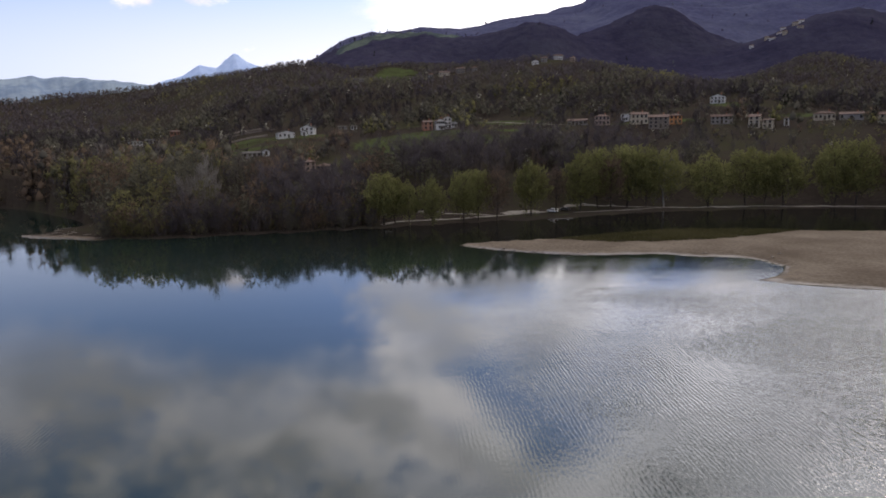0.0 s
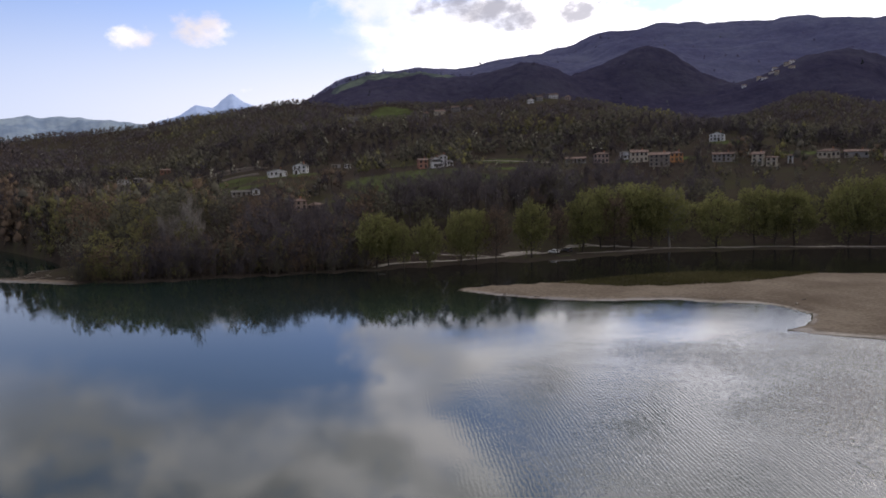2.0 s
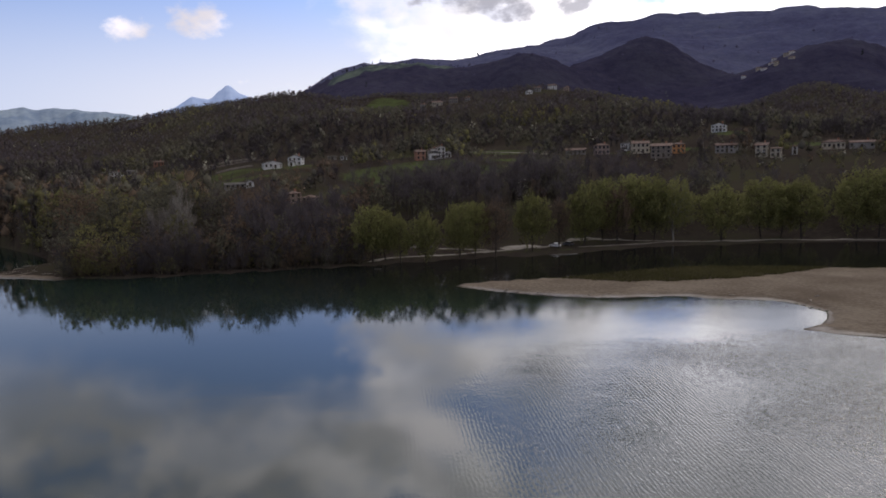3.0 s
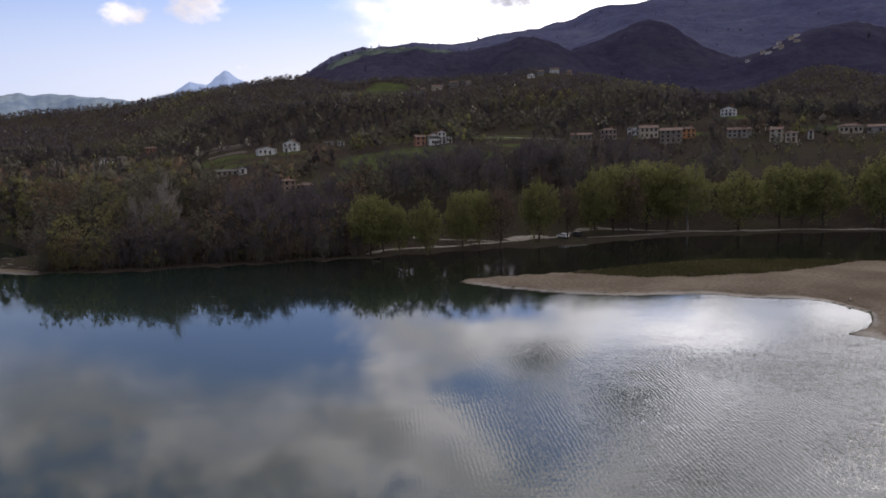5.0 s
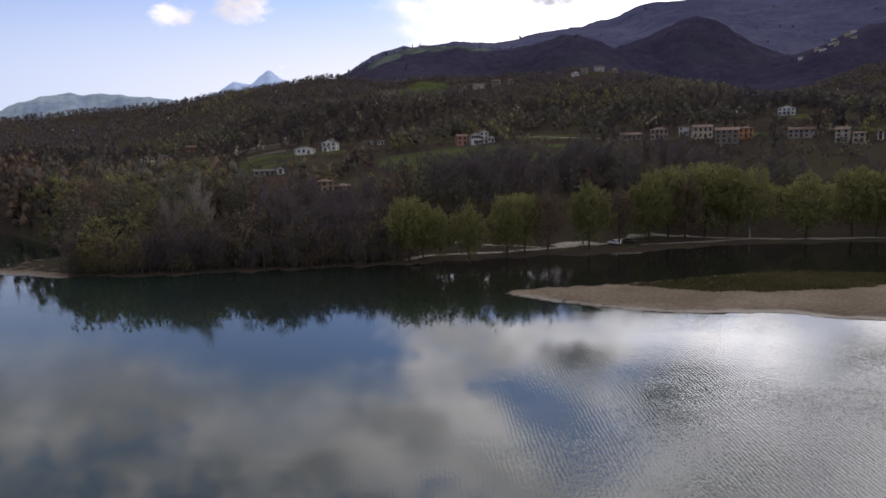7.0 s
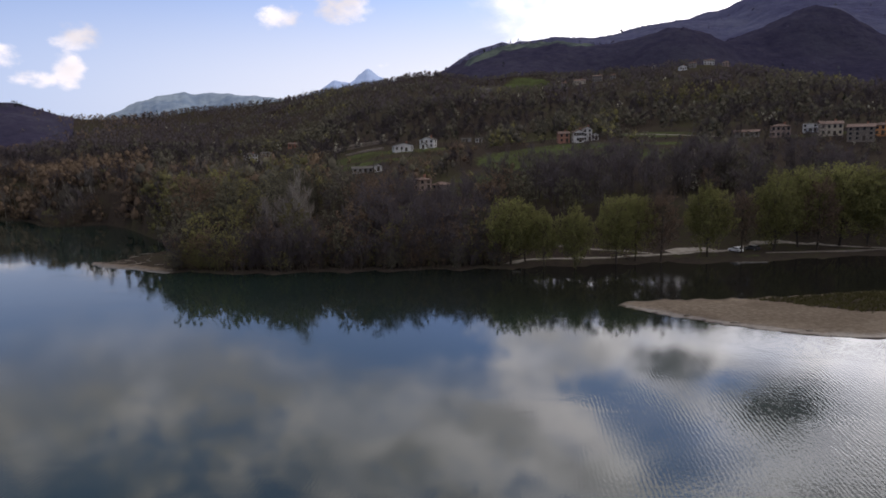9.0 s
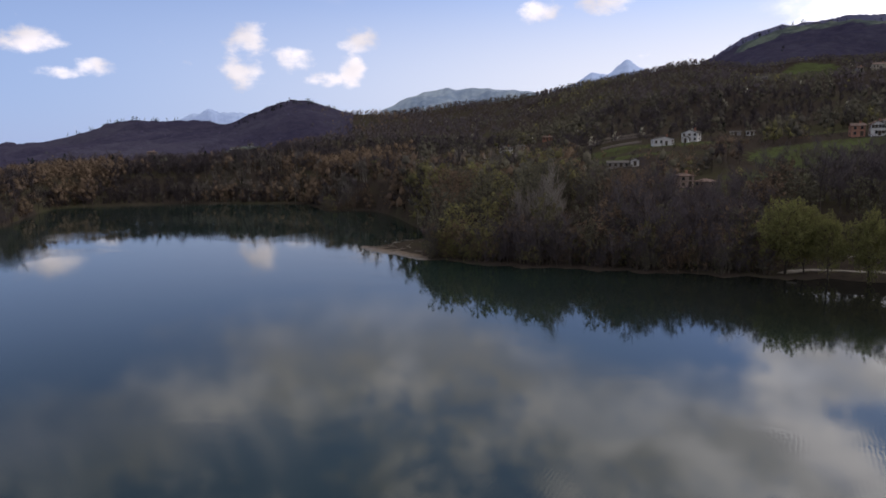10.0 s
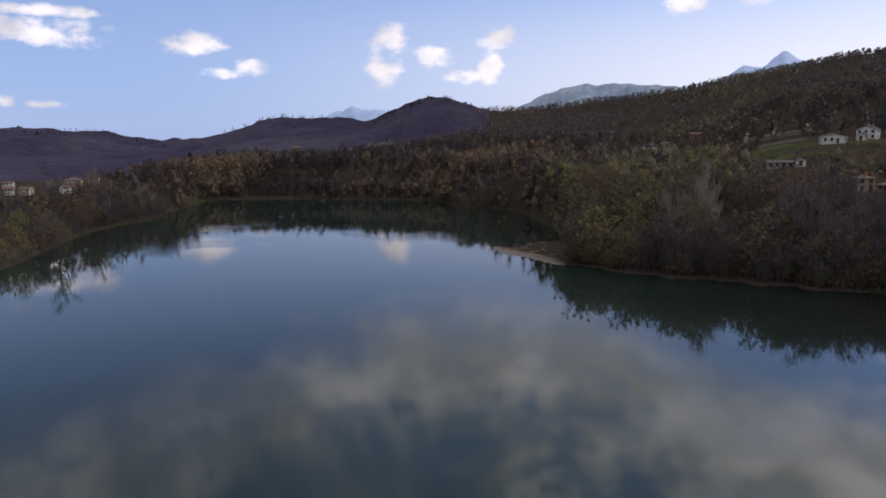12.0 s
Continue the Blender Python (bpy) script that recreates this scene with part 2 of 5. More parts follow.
HAZE_BUD = foliage("hazy_mountain_bud", [(0.0, (0.054, 0.056, 0.066)), (0.5, (0.066, 0.070, 0.074)), (1.0, (0.082, 0.088, 0.084))], 0.3, 0.15)
# blue air haze is mixed into the colour of these woods
HAZE_MOUNTAIN = mountain_material("hazy_mountain_woods", [(0.0, (0.031, 0.028, 0.050)), (0.5, (0.043, 0.039, 0.063)), (1.0, (0.057, 0.054, 0.076))])
# the slope behind: the same woods paler and bluer, with more haze painted in
HAZE_HIGH_SLOPE = mountain_material("hazier_high_woods", [(0.0, (0.068, 0.067, 0.118)), (0.5, (0.086, 0.087, 0.142)), (1.0, (0.106, 0.110, 0.160))])


def ground_material():
    m, n = material("hillside")
    at = n.add("ShaderNodeTexCoord").outputs["Object"]
    big = n.noise(at, 0.02, 6.0)
    small = n.noise(at, 0.5, 5.0)
    litter = n.ramp(n.step(n.math("ADD", n.math("MULTIPLY", big, 0.6), n.math("MULTIPLY", small, 0.4)), 0.35, 0.65),
                    (0.0, (0.028, 0.022, 0.019)), (0.5, (0.042, 0.034, 0.028)), (1.0, (0.044, 0.042, 0.024)))
    green = n.ramp(n.step(n.math("ADD", n.math("MULTIPLY", small, 0.5), n.math("MULTIPLY", n.noise(at, 0.06, 4.0), 0.5)), 0.35, 0.65),
                   (0.0, (0.036, 0.037, 0.019)), (0.5, (0.050, 0.058, 0.025)), (1.0, (0.068, 0.086, 0.032)))
    sand = n.ramp(n.step(n.math("ADD", n.math("MULTIPLY", n.noise(at, 0.05, 4.0), 0.6), n.math("MULTIPLY", n.noise(at, 1.2, 4.0), 0.4)), 0.35, 0.65),
                  (0.0, (0.098, 0.077, 0.058)), (0.5, (0.134, 0.108, 0.082)), (1.0, (0.178, 0.146, 0.112)))
    wild = n.math("MULTIPLY", n.math("SUBTRACT", small, 0.5), 0.8)
    g = n.step(n.math("ADD", n.add("ShaderNodeAttribute", attribute="meadow").outputs["Fac"], wild), 0.35, 0.65)
    s = n.step(n.math("ADD", n.add("ShaderNodeAttribute", attribute="sand").outputs["Fac"], n.math("MULTIPLY", wild, 0.6)), 0.35, 0.65)
    z = n.add("ShaderNodeSeparateXYZ", (0, at)).outputs[2]
    wet = n.math("SUBTRACT", 1.0, n.step(n.math("ADD", z, n.math("MULTIPLY", n.math("SUBTRACT", n.noise(at, 0.25, 3.0), 0.5), 0.30)), 0.08, 0.36))
    sand = n.mix(n.math("MULTIPLY", wet, 0.55), sand, (0.060, 0.046, 0.035, 1))
    colour = n.mix(s, n.mix(g, litter, green), sand)
    bump = n.add("ShaderNodeBump", ("Strength", 0.5), ("Distance", 0.12), ("Height", n.noise(at, 1.4, 6.0)))
    dry = n.add("ShaderNodeBsdfDiffuse", ("Color", colour), ("Roughness", 0.6), ("Normal", bump.outputs[0]))
    shine = n.add("ShaderNodeBsdfPrincipled", ("Base Color", colour), ("Roughness", 0.22), ("IOR", 1.33))
    p = n.add("ShaderNodeMixShader", (0, n.math("MULTIPLY", n.math("MULTIPLY", wet, s), 0.42)), (1, dry.outputs[0]), (2, shine.outputs[0]))
    finish(n, p.outputs[0])
    return m


def water_material():
    m, n = material("lake_water")
    at = n.add("ShaderNodeTexCoord").outputs["Object"]
    xyz = n.add("ShaderNodeSeparateXYZ", (0, at)).outputs
    # a light breeze reaches the open side of the lake, the lee of the woods stays smooth
    side = n.math("ADD", xyz[0], n.math("MULTIPLY", xyz[1], 0.10))
    breeze = n.math("MULTIPLY", n.step(side, 0.0, 60.0), n.math("SUBTRACT", 1.0, n.math("MULTIPLY", n.step(xyz[1], 99.0, 162.0), 0.93)))
    patch = n.step(n.noise(n.add("ShaderNodeMapping", ("Vector", at), ("Scale", (0.023, 0.033, 1.0))).outputs[0], 1.0, 3.0, 0.55), 0.40, 0.62)
    amount = n.math("ADD", n.math("MULTIPLY", breeze, n.math("ADD", 0.45, n.math("MULTIPLY", patch, 0.75))), n.math("ADD", 0.012, n.math("MULTIPLY", n.step(patch, 0.8, 1.0), 0.05)))
    turned = n.add("ShaderNodeMapping", ("Vector", at), ("Rotation", (0, 0, -0.06))).outputs[0]
    long = n.add("ShaderNodeMapping", ("Vector", turned), ("Scale", (0.86, 0.38, 0.86))).outputs[0]
    train = n.add("ShaderNodeTexWave", ("Vector", long), ("Scale", 0.72), ("Distortion", 5.0), ("Detail", 2.0), ("Detail Scale", 1.3), ("Detail Roughness", 0.55)).outputs["Fac"]
    waves = n.math("ADD", n.math("MULTIPLY", train, 0.30), n.math("ADD", n.noise(long, 3.6, 2.0, 0.55), n.math("MULTIPLY", n.noise(at, 0.33, 1.0, 0.4), 0.5)))
    bump = n.add("ShaderNodeBump", ("Strength", 1.0), ("Distance", 0.10), ("Height", n.math("ADD", n.math("MULTIPLY", waves, amount), n.math("MULTIPLY", n.noise(at, 2.0, 1.0, 0.4), 0.012))))
    base = n.ramp(n.noise(at, 0.02, 4.0), (0.35, (0.0062, 0.0132, 0.0112)), (0.65, (0.0082, 0.0176, 0.0142)))
    # muddy shallows behind and round the sand bar
    shallow = n.math("MULTIPLY", n.step(xyz[0], -125.0, 15.0), n.step(xyz[1], 160.0, 215.0))
    base = n.mix(shallow, base, (0.0070, 0.0072, 0.0062, 1))
    p = n.add("ShaderNodeBsdfPrincipled", ("Base Color", base), ("Roughness", 0.03), ("IOR", 1.33), ("Normal", bump.outputs[0]))
    finish(n, p.outputs[0])
    return m


STONE = surface("rough_stone", [(0.0, (0.11, 0.092, 0.08)), (0.5, (0.165, 0.14, 0.12)), (1.0, (0.22, 0.19, 0.165))], 1.6, 0.95, 5.0, 0.05)
PINK = surface("pink_render", [(0.0, (0.17, 0.125, 0.108)), (1.0, (0.25, 0.19, 0.165))], 0.5, 0.9, 8.0, 0.01)
WHITE = surface("white_render", [(0.0, (0.36, 0.355, 0.345)), (1.0, (0.52, 0.51, 0.50))], 0.4, 0.85, 8.0, 0.01)
CREAM = surface("cream_render", [(0.0, (0.25, 0.215, 0.17)), (1.0, (0.35, 0.31, 0.25))], 0.4, 0.85, 8.0, 0.01)
GREYW = surface("grey_render", [(0.0, (0.16, 0.148, 0.14)), (1.0, (0.24, 0.225, 0.215))], 0.5, 0.9, 8.0, 0.01)
ORANGE = surface("orange_render", [(0.0, (0.32, 0.15, 0.065)), (1.0, (0.42, 0.21, 0.10))], 0.4, 0.85, 8.0, 0.01)
BRICK = surface("red_brick", [(0.0, (0.20, 0.10, 0.075)), (1.0, (0.32, 0.17, 0.12))], 1.2, 0.9, 8.0, 0.02)
TILE = surface("clay_roof_tile", [(0.0, (0.070, 0.048, 0.041)), (0.5, (0.105, 0.072, 0.060)), (1.0, (0.15, 0.110, 0.094))], 1.2, 0.9, 6.0, 0.06)
SLATE = surface("grey_roof", [(0.0, (0.060, 0.055, 0.052)), (1.0, (0.105, 0.098, 0.092))], 1.0, 0.85, 6.0, 0.05)
TIMBER = surface("old_timber", [(0.0, (0.055, 0.038, 0.026)), (1.0, (0.12, 0.085, 0.06))], 2.0, 0.9, 6.0, 0.01)
DRIFT = surface("grey_driftwood", [(0.0, (0.11, 0.09, 0.075)), (1.0, (0.24, 0.21, 0.18))], 3.0, 0.95, 5.0, 0.02)
GRAVEL = surface("pale_gravel", [(0.0, (0.12, 0.107, 0.092)), (0.5, (0.165, 0.148, 0.128)), (1.0, (0.21, 0.192, 0.168))], 0.6, 0.95, 9.0, 0.03)
CONCRETE = surface("old_concrete", [(0.0, (0.085, 0.078, 0.070)), (1.0, (0.14, 0.130, 0.117))], 0.8, 0.9, 8.0, 0.02)
WHITE_PAINT = surface("white_car_paint", [(0.0, (0.68, 0.68, 0.67)), (1.0, (0.76, 0.76, 0.75))], 0.6, 0.3, 6.0, 0.0)
DARK_PAINT = surface("dark_car_paint", [(0.0, (0.030, 0.032, 0.038)), (1.0, (0.045, 0.047, 0.055))], 0.6, 0.3, 6.0, 0.0)
RUBBER = surface("rubber", [(0.0, (0.012, 0.012, 0.012)), (1.0, (0.025, 0.025, 0.025))], 4.0, 0.85, 6.0, 0.0)
GLASS = surface("dark_window_glass", [(0.0, (0.010, 0.011, 0.013)), (1.0, (0.020, 0.022, 0.026))], 0.5, 0.08, 6.0, 0.0)
SHUTTER = surface("dark_shutter", [(0.0, (0.035, 0.028, 0.022)), (1.0, (0.075, 0.058, 0.045))], 2.0, 0.8, 6.0, 0.01)
METAL = surface("grey_metal", [(0.0, (0.30, 0.30, 0.30)), (1.0, (0.42, 0.42, 0.42))], 2.0, 0.45, 6.0, 0.0, 0.8)
GROUND, WATER = ground_material(), water_material()

# ---------------------------------------------------------------- the lie of the land
# bearings in degrees to the right of +y; heights in metres at rings of growing distance
BEARINGS = [-180, -120, -88, -78, -71, -67, -64, -61, -57, -54, -51, -48, -45, -42, -40, -37, -34, -30, -26, -22, -18, -14, -11, -8, -5, -2, 1, 4, 8, 11, 14, 17, 20, 23, 26, 28, 31, 36, 60, 120, 180]
RINGS = {
    225: [8, 6, 3, 3, 3, 3, 3, 3, 3, 3, 3, 3, 3, 3, 3, 3, 3, 3, 4, 4, 4, 4, 4, 4, 4, 4, 4, 4, 4, 4, 4, 4, 4, 4, 4, 4, 4, 4, 3, 6, 8],
    310: [17, 12, 8, 6, 6, 6, 6, 7, 7, 7, 7, 7, 7, 7, 7, 7, 7, 8, 8, 9, 12, 14, 14, 14, 14, 14, 14, 14, 14, 14, 14, 14, 14, 14, 14, 14, 14, 14, 14, 12, 19],
    350: [19, 14, 9, 8, 8, 8, 8, 8, 8, 8, 8, 8, 8, 8, 8, 8, 9, 10, 10, 11, 14, 17, 17, 17, 17, 18, 18, 19, 19, 19, 19, 19, 19, 19, 18, 18, 18, 18, 18, 16, 23],
    412: [23, 15, 10, 4, 4, 4, 4, 6, 9, 9, 9, 9, 10, 10, 10, 11, 12, 14, 14, 13, 20, 27, 28, 29, 30, 31, 32, 31, 31, 31, 31, 31, 31, 31, 30, 30, 30, 29, 25, 21, 29],
    470: [25, 17, 11, 4, 4, 4, 4, 8, 11, 11, 11, 12, 12, 13, 14, 15, 16, 18, 18, 17, 25, 33, 34, 35, 36, 38, 39, 38, 38, 38, 38, 38, 38, 37, 36, 35, 35, 34, 30, 25, 33],
    545: [28, 18, 12, 4, 4, 4, 4, 8, 14, 14, 14, 15, 15, 17, 18, 19, 21, 23, 23, 23, 31, 39, 39, 40, 41, 44, 45, 45, 45, 44, 44, 44, 45, 44, 41, 40, 39, 38, 34, 29, 36],
    720: [36, 23, 14, 5, 5, 5, 5, 10, 19, 21, 22, 24, 26, 31, 32, 34, 36, 37, 37, 37, 54, 70, 71, 73, 74, 76, 78, 81, 83, 81, 79, 73, 68, 63, 59, 56, 54, 50, 43, 37, 43],
    930: [48, 35, 18, 9, 9, 9, 9, 14, 24, 26, 28, 30, 32, 40, 46, 54, 66, 62, 66, 82, 96, 110, 113, 106, 97, 99, 109, 109, 116, 119, 106, 96, 73, 70, 89, 99, 77, 74, 54, 47, 52],
    1150: [63, 50, 22, 16, 17, 18, 18, 26, 32, 42, 50, 58, 66, 104, 117, 96, 82, 74, 85, 102, 125, 138, 144, 130, 130, 128, 119, 117, 119, 121, 108, 99, 88, 92, 115, 129, 98, 94, 96, 65, 67],
    1400: [61, 50, 21, 13, 14, 14, 14, 21, 26, 34, 40, 46, 53, 83, 93, 77, 57, 52, 59, 71, 88, 97, 101, 142, 150, 150, 148, 140, 135, 128, 120, 110, 100, 102, 105, 104, 102, 100, 77, 65, 65],
    1730: [90, 90, 80, 84, 70, 80, 58, 50, 61, 83, 93, 95, 80, 60, 58, 56, 55, 55, 58, 60, 95, 130, 208, 241, 266, 269, 254, 234, 215, 205, 200, 185, 170, 165, 180, 177, 172, 165, 165, 104, 91],
    2430: [78, 78, 60, 49, 41, 37, 33, 30, 30, 30, 30, 30, 30, 30, 30, 30, 30, 30, 40, 50, 61, 71, 150, 242, 302, 339, 362, 384, 413, 429, 466, 491, 484, 479, 486, 467, 446, 420, 283, 117, 78],
    3230: [52, 52, 40, 40, 40, 40, 40, 40, 40, 40, 40, 40, 40, 39, 36, 31, 30, 30, 30, 30, 35, 40, 70, 101, 140, 182, 225, 269, 318, 335, 352, 352, 352, 346, 338, 332, 324, 312, 212, 78, 52],
    4900: [0, 0, 0, 0, 0, 0, 0, 0, 0, 0, 0, 0, 0, 0, 0, 0, 0, 0, 0, 0, 0, 0, 0, 0, 0, 0, 0, 0, 0, 0, 0, 0, 0, 0, 0, 0, 0, 0, 0, 0, 0],
}
SHORE = [(-180, 285), (-120, 225), (-90, 235), (-75, 245), (-66, 254), (-62.5, 259), (-61, 265), (-60.5, 284), (-60.2, 310), (-59.8, 340), (-59.3, 364), (-58.3, 378), (-56.9, 393), (-55.9, 410),
         (-55.6, 425), (-55.3, 500), (-54.6, 518), (-53.2, 523), (-50.4, 517), (-45.1, 506), (-40, 482), (-37.3, 474), (-36.7, 458), (-36.3, 420), (-34.2, 421), (-33.2, 416), (-32.6, 302), (-32.1, 291),
         (-31, 280), (-29.3, 268.5), (-26.9, 258), (-24.5, 252.8), (-21.2, 245.6), (-17.5, 243), (-13.5, 241.5), (-9.4, 240), (-5.4, 241), (-3.4, 242), (-1.5, 243.6), (0.5, 246.5), (2.5, 249.8), (4.4, 251.2),
         (6.3, 251), (8.5, 253.7), (10.5, 257.5), (12.1, 262), (14, 269), (17.6, 278), (21, 282), (24.3, 289.7), (26.4, 294), (32, 303), (45, 325), (60, 345), (90, 300), (130, 255), (180, 285)]

fine_b = np.arange(-180, 180.01, 0.25)
fine_r = np.linspace(math.log(40), math.log(4900), 420)


def smooth(a, width, axis):
    k = np.exp(-0.5 * (np.arange(-3 * width, 3 * width + 1) / width) ** 2)
    k /= k.sum()
    pad = [(0, 0)] * a.ndim
    pad[axis] = (3 * width, 3 * width)
    return np.apply_along_axis(lambda v: np.convolve(v, k, "valid"), axis, np.pad(a, pad, mode="edge"))


rows_b = np.array([np.interp(fine_b, BEARINGS, z) for z in RINGS.values()])
rows_b = smooth(rows_b, 4, 1)
table = np.array([np.interp(fine_r, np.log(list(RINGS)), rows_b[:, j]) for j in range(len(fine_b))]).T
table = smooth(table, 4, 0)
shore_b = smooth(np.interp(fine_b, [b for b, r in SHORE], [r for b, r in SHORE]), 2, 0)

_rng = np.random.default_rng(5)
WAVES = [(_rng.uniform(0, 2 * math.pi), _rng.uniform(0, 6.28), 420 / 1.55 ** k, 0.62 ** k) for k in range(9) for _ in range(4)]


def rough(x, y):
    """Rolling relief: many crossed waves of falling length, about -1 to 1."""
    s = 0
    for a, p, length, amp in WAVES:
        u = (x * math.cos(a) + y * math.sin(a)) * 2 * math.pi / length + p
        s = s + amp * np.sin(u + 0.7 * np.sin(u * 0.37 + p))
    return s / 4.5


# spurs on the mountain side
KNOLLS = [(211, 1535, 105, 62), (95, 1560, 90, 26), (475, 1630, 125, 88), (560, 1690, 90, 34), (-30, 1640, 70, 10), (700, 1420, 130, 46), (860, 1500, 120, 60)]
FRONT = [(-9, 225), (3, 201), (4.8, 198.3), (11.4, 191.4), (20, 185.6), (26, 181.9), (31.5, 179.4), (38.5, 177.3), (45.6, 177.0), (52, 177.0), (57, 176.4), (60, 173.2), (65, 171), (72, 169.6), (76, 165), (77.6, 158), (79, 148), (81, 134), (85.4, 132), (112, 118), (165, 99), (255, 72)]
BACK = [(-9, 180), (3, 197.2), (5, 200.0), (7.5, 201.6), (15, 203.9), (28, 205.4), (36, 207.3), (46, 210.8), (55, 214), (65, 216), (74, 217), (90, 214.5), (102, 211.5), (113, 207.4), (130, 204), (165, 203), (255, 198)]
# the tongue of sand that closes the little bay on the lake side
TONGUE_LOW = [(66.5, 143), (70.7, 139.2), (75, 137), (79.5, 134.5), (84, 132.5)]
TONGUE_HIGH = [(66.5, 143.4), (72.3, 147.4), (76, 153), (79, 158), (84, 164)]


def bar_depth(x, y):
    """How far inside the sand bar a place lies (negative: outside)."""
    w = 0.5 * np.sin(x * 0.9 + 1.0) + 0.35 * np.sin(x * 2.3)
    main = np.minimum(y - np.interp(x, *zip(*FRONT)) + w * 0.6, np.interp(x, *zip(*BACK)) + w - y)
    tongue = np.minimum(np.minimum(y - np.interp(x, *zip(*TONGUE_LOW)), np.interp(x, *zip(*TONGUE_HIGH)) - y), (x - 66.5) * 0.5)
    return np.maximum(main, np.where(x < 84, tongue, -80))


def shore_at(b):
    return np.interp(b, fine_b, shore_b) + 1.4 * np.sin(b * 1.7 + 0.6 * np.sin(b * 0.9)) + 0.8 * np.sin(b * 4.1 + 1.3 * np.sin(b * 1.3)) + 0.4 * np.sin(b * 11.0 + 2 * np.sin(b * 2.1))


def land(x, y):
    x, y = np.asarray(x, float), np.asarray(y, float)
    r, b = np.hypot(x, y), np.degrees(np.arctan2(x, y))
    i = np.clip((b + 180) / 0.25, 0, len(fine_b) - 1.001)
    j = np.clip((np.log(np.maximum(r, 41)) - fine_r[0]) / (fine_r[1] - fine_r[0]), 0, len(fine_r) - 1.001)
    i0, j0 = i.astype(int), j.astype(int)
    fi, fj = i - i0, j - j0
    h = (table[j0, i0] * (1 - fi) + table[j0, i0 + 1] * fi) * (1 - fj) + (table[j0 + 1, i0] * (1 - fi) + table[j0 + 1, i0 + 1] * fi) * fj
    h = h + rough(x, y) * np.clip((r - 400) * 0.013, 0, 1) * np.clip(r * 0.010, 3, 26) * np.clip((h - 6) / 24, 0.03, 1)
    for kx, ky, wide, high in KNOLLS:
        h = h + high * np.exp(-((x - kx) ** 2 + (y - ky) ** 2) / wide ** 2)
    s = r - shore_at(b)
    bank_z = np.where(s < 0, np.maximum(s * 0.10, -4.0), 0.10 + s * 0.05 + np.maximum(s - 18, 0) ** 2 * 0.02 + 0.10 * np.sin(s * 0.5 + x * 0.2))
    z = np.where(s < 0, bank_z, np.minimum(np.maximum(h, 0.6), bank_z))
    # a shallow cove lies behind the mud flat at the point of the woods
    spit_back = np.interp(b, [-32.6, -32.2, -30.4, -28.8, -27.2], [293, 291.5, 286, 296, 306])
    cove = np.minimum(r - spit_back, np.interp(b, [-34.2, -32.2, -30.8, -29.3, -28, -27.2], [421, 415, 392, 357, 330, 307]) - r)
    z = np.where((b < -27.2) & (b > -34.2) & (cove > -12), np.minimum(z, np.maximum(-cove * 0.08 + 0.05, -1.5)), z)
    z = np.where((b < -26.4) & (b > -34) & (r < spit_back + 4), np.minimum(z, 0.34), z)
    d = np.clip(bar_depth(x, y), -80, 80)
    bar = np.where(d > 0, 0.10 + 0.75 * (1 - np.exp(-d / 7.0)) + 0.05 * np.sin(x * 0.7 + y * 0.4), np.maximum(d * 0.07, -4.0))
    return np.where(r < 600, np.maximum(z, np.where(b > -20, bar, -4.0)), z)


def spot(b, r):
    """The place on the ground at a bearing and distance."""
    x, y = r * math.sin(radians(b)), r * math.cos(radians(b))
    return x, y, float(land(x, y))


def bar_grass(x, y):
    """Where rough grass grows on the back of the sand bar: 0 to 1."""
    wide = np.interp(x, [28, 34, 40, 46, 60, 75, 90, 100, 107, 140, 195], [0.0, 5.0, 12.0, 18.0, 24.0, 25.0, 18.0, 10.0, 2.0, 2, 5])
    back = np.interp(x, *zip(*BACK)) - y
    wave = 0.9 * rough(x * 7 + 50, y * 7) + 0.5 * np.sin(x * 0.8)
    return np.clip(np.minimum((wide - back + wave) * 0.6, (bar_depth(x, y) - 1.0) * 0.7), 0, 1)

# ---------------------------------------------------------------- ground, water, far mountains
def mesh_object(name, verts, faces, mats, slots=None, parent=None, shade=False, normals=None, **attributes):
    """A mesh from arrays: faces is an array of triangles or quads, or a list of both."""
    me = bpy.data.meshes.new(name)
    groups = faces if isinstance(faces, list) else [faces]
    me.vertices.add(len(verts))
    me.vertices.foreach_set("co", np.asarray(verts, np.float32).ravel())
    total = np.concatenate([np.full(len(g), g.shape[1]) for g in groups])
    me.loops.add(int(total.sum()))
    me.loops.foreach_set("vertex_index", np.concatenate([g.ravel() for g in groups]).astype(np.int32))
    me.polygons.add(len(total))
    me.polygons.foreach_set("loop_start", np.concatenate([[0], np.cumsum(total)[:-1]]).astype(np.int32))
    me.polygons.foreach_set("loop_total", total.astype(np.int32))
    for mat in mats:
        me.materials.append(mat)
    if slots is not None:
        me.polygons.foreach_set("material_index", np.asarray(slots, np.int32))
    me.polygons.foreach_set("use_smooth", np.full(len(total), shade))
    for key, values in attributes.items():
        me.attributes.new(key, "FLOAT", "POINT").data.foreach_set("value", np.asarray(values, np.float32))
    me.update(calc_edges=True)
    if normals is not None:
        me.attributes.new("custom_normal", "FLOAT_VECTOR", "POINT").data.foreach_set("vector", np.asarray(normals, np.float32).ravel())
    ob = new(name, me)
    if parent:
        ob.parent = parent
    return ob


def grid_faces(rows, cols):
    a = (np.arange(rows - 1)[:, None] * cols + np.arange(cols - 1)[None, :]).ravel()
    return np.stack([a, a + 1, a + cols + 1, a + cols], 1)


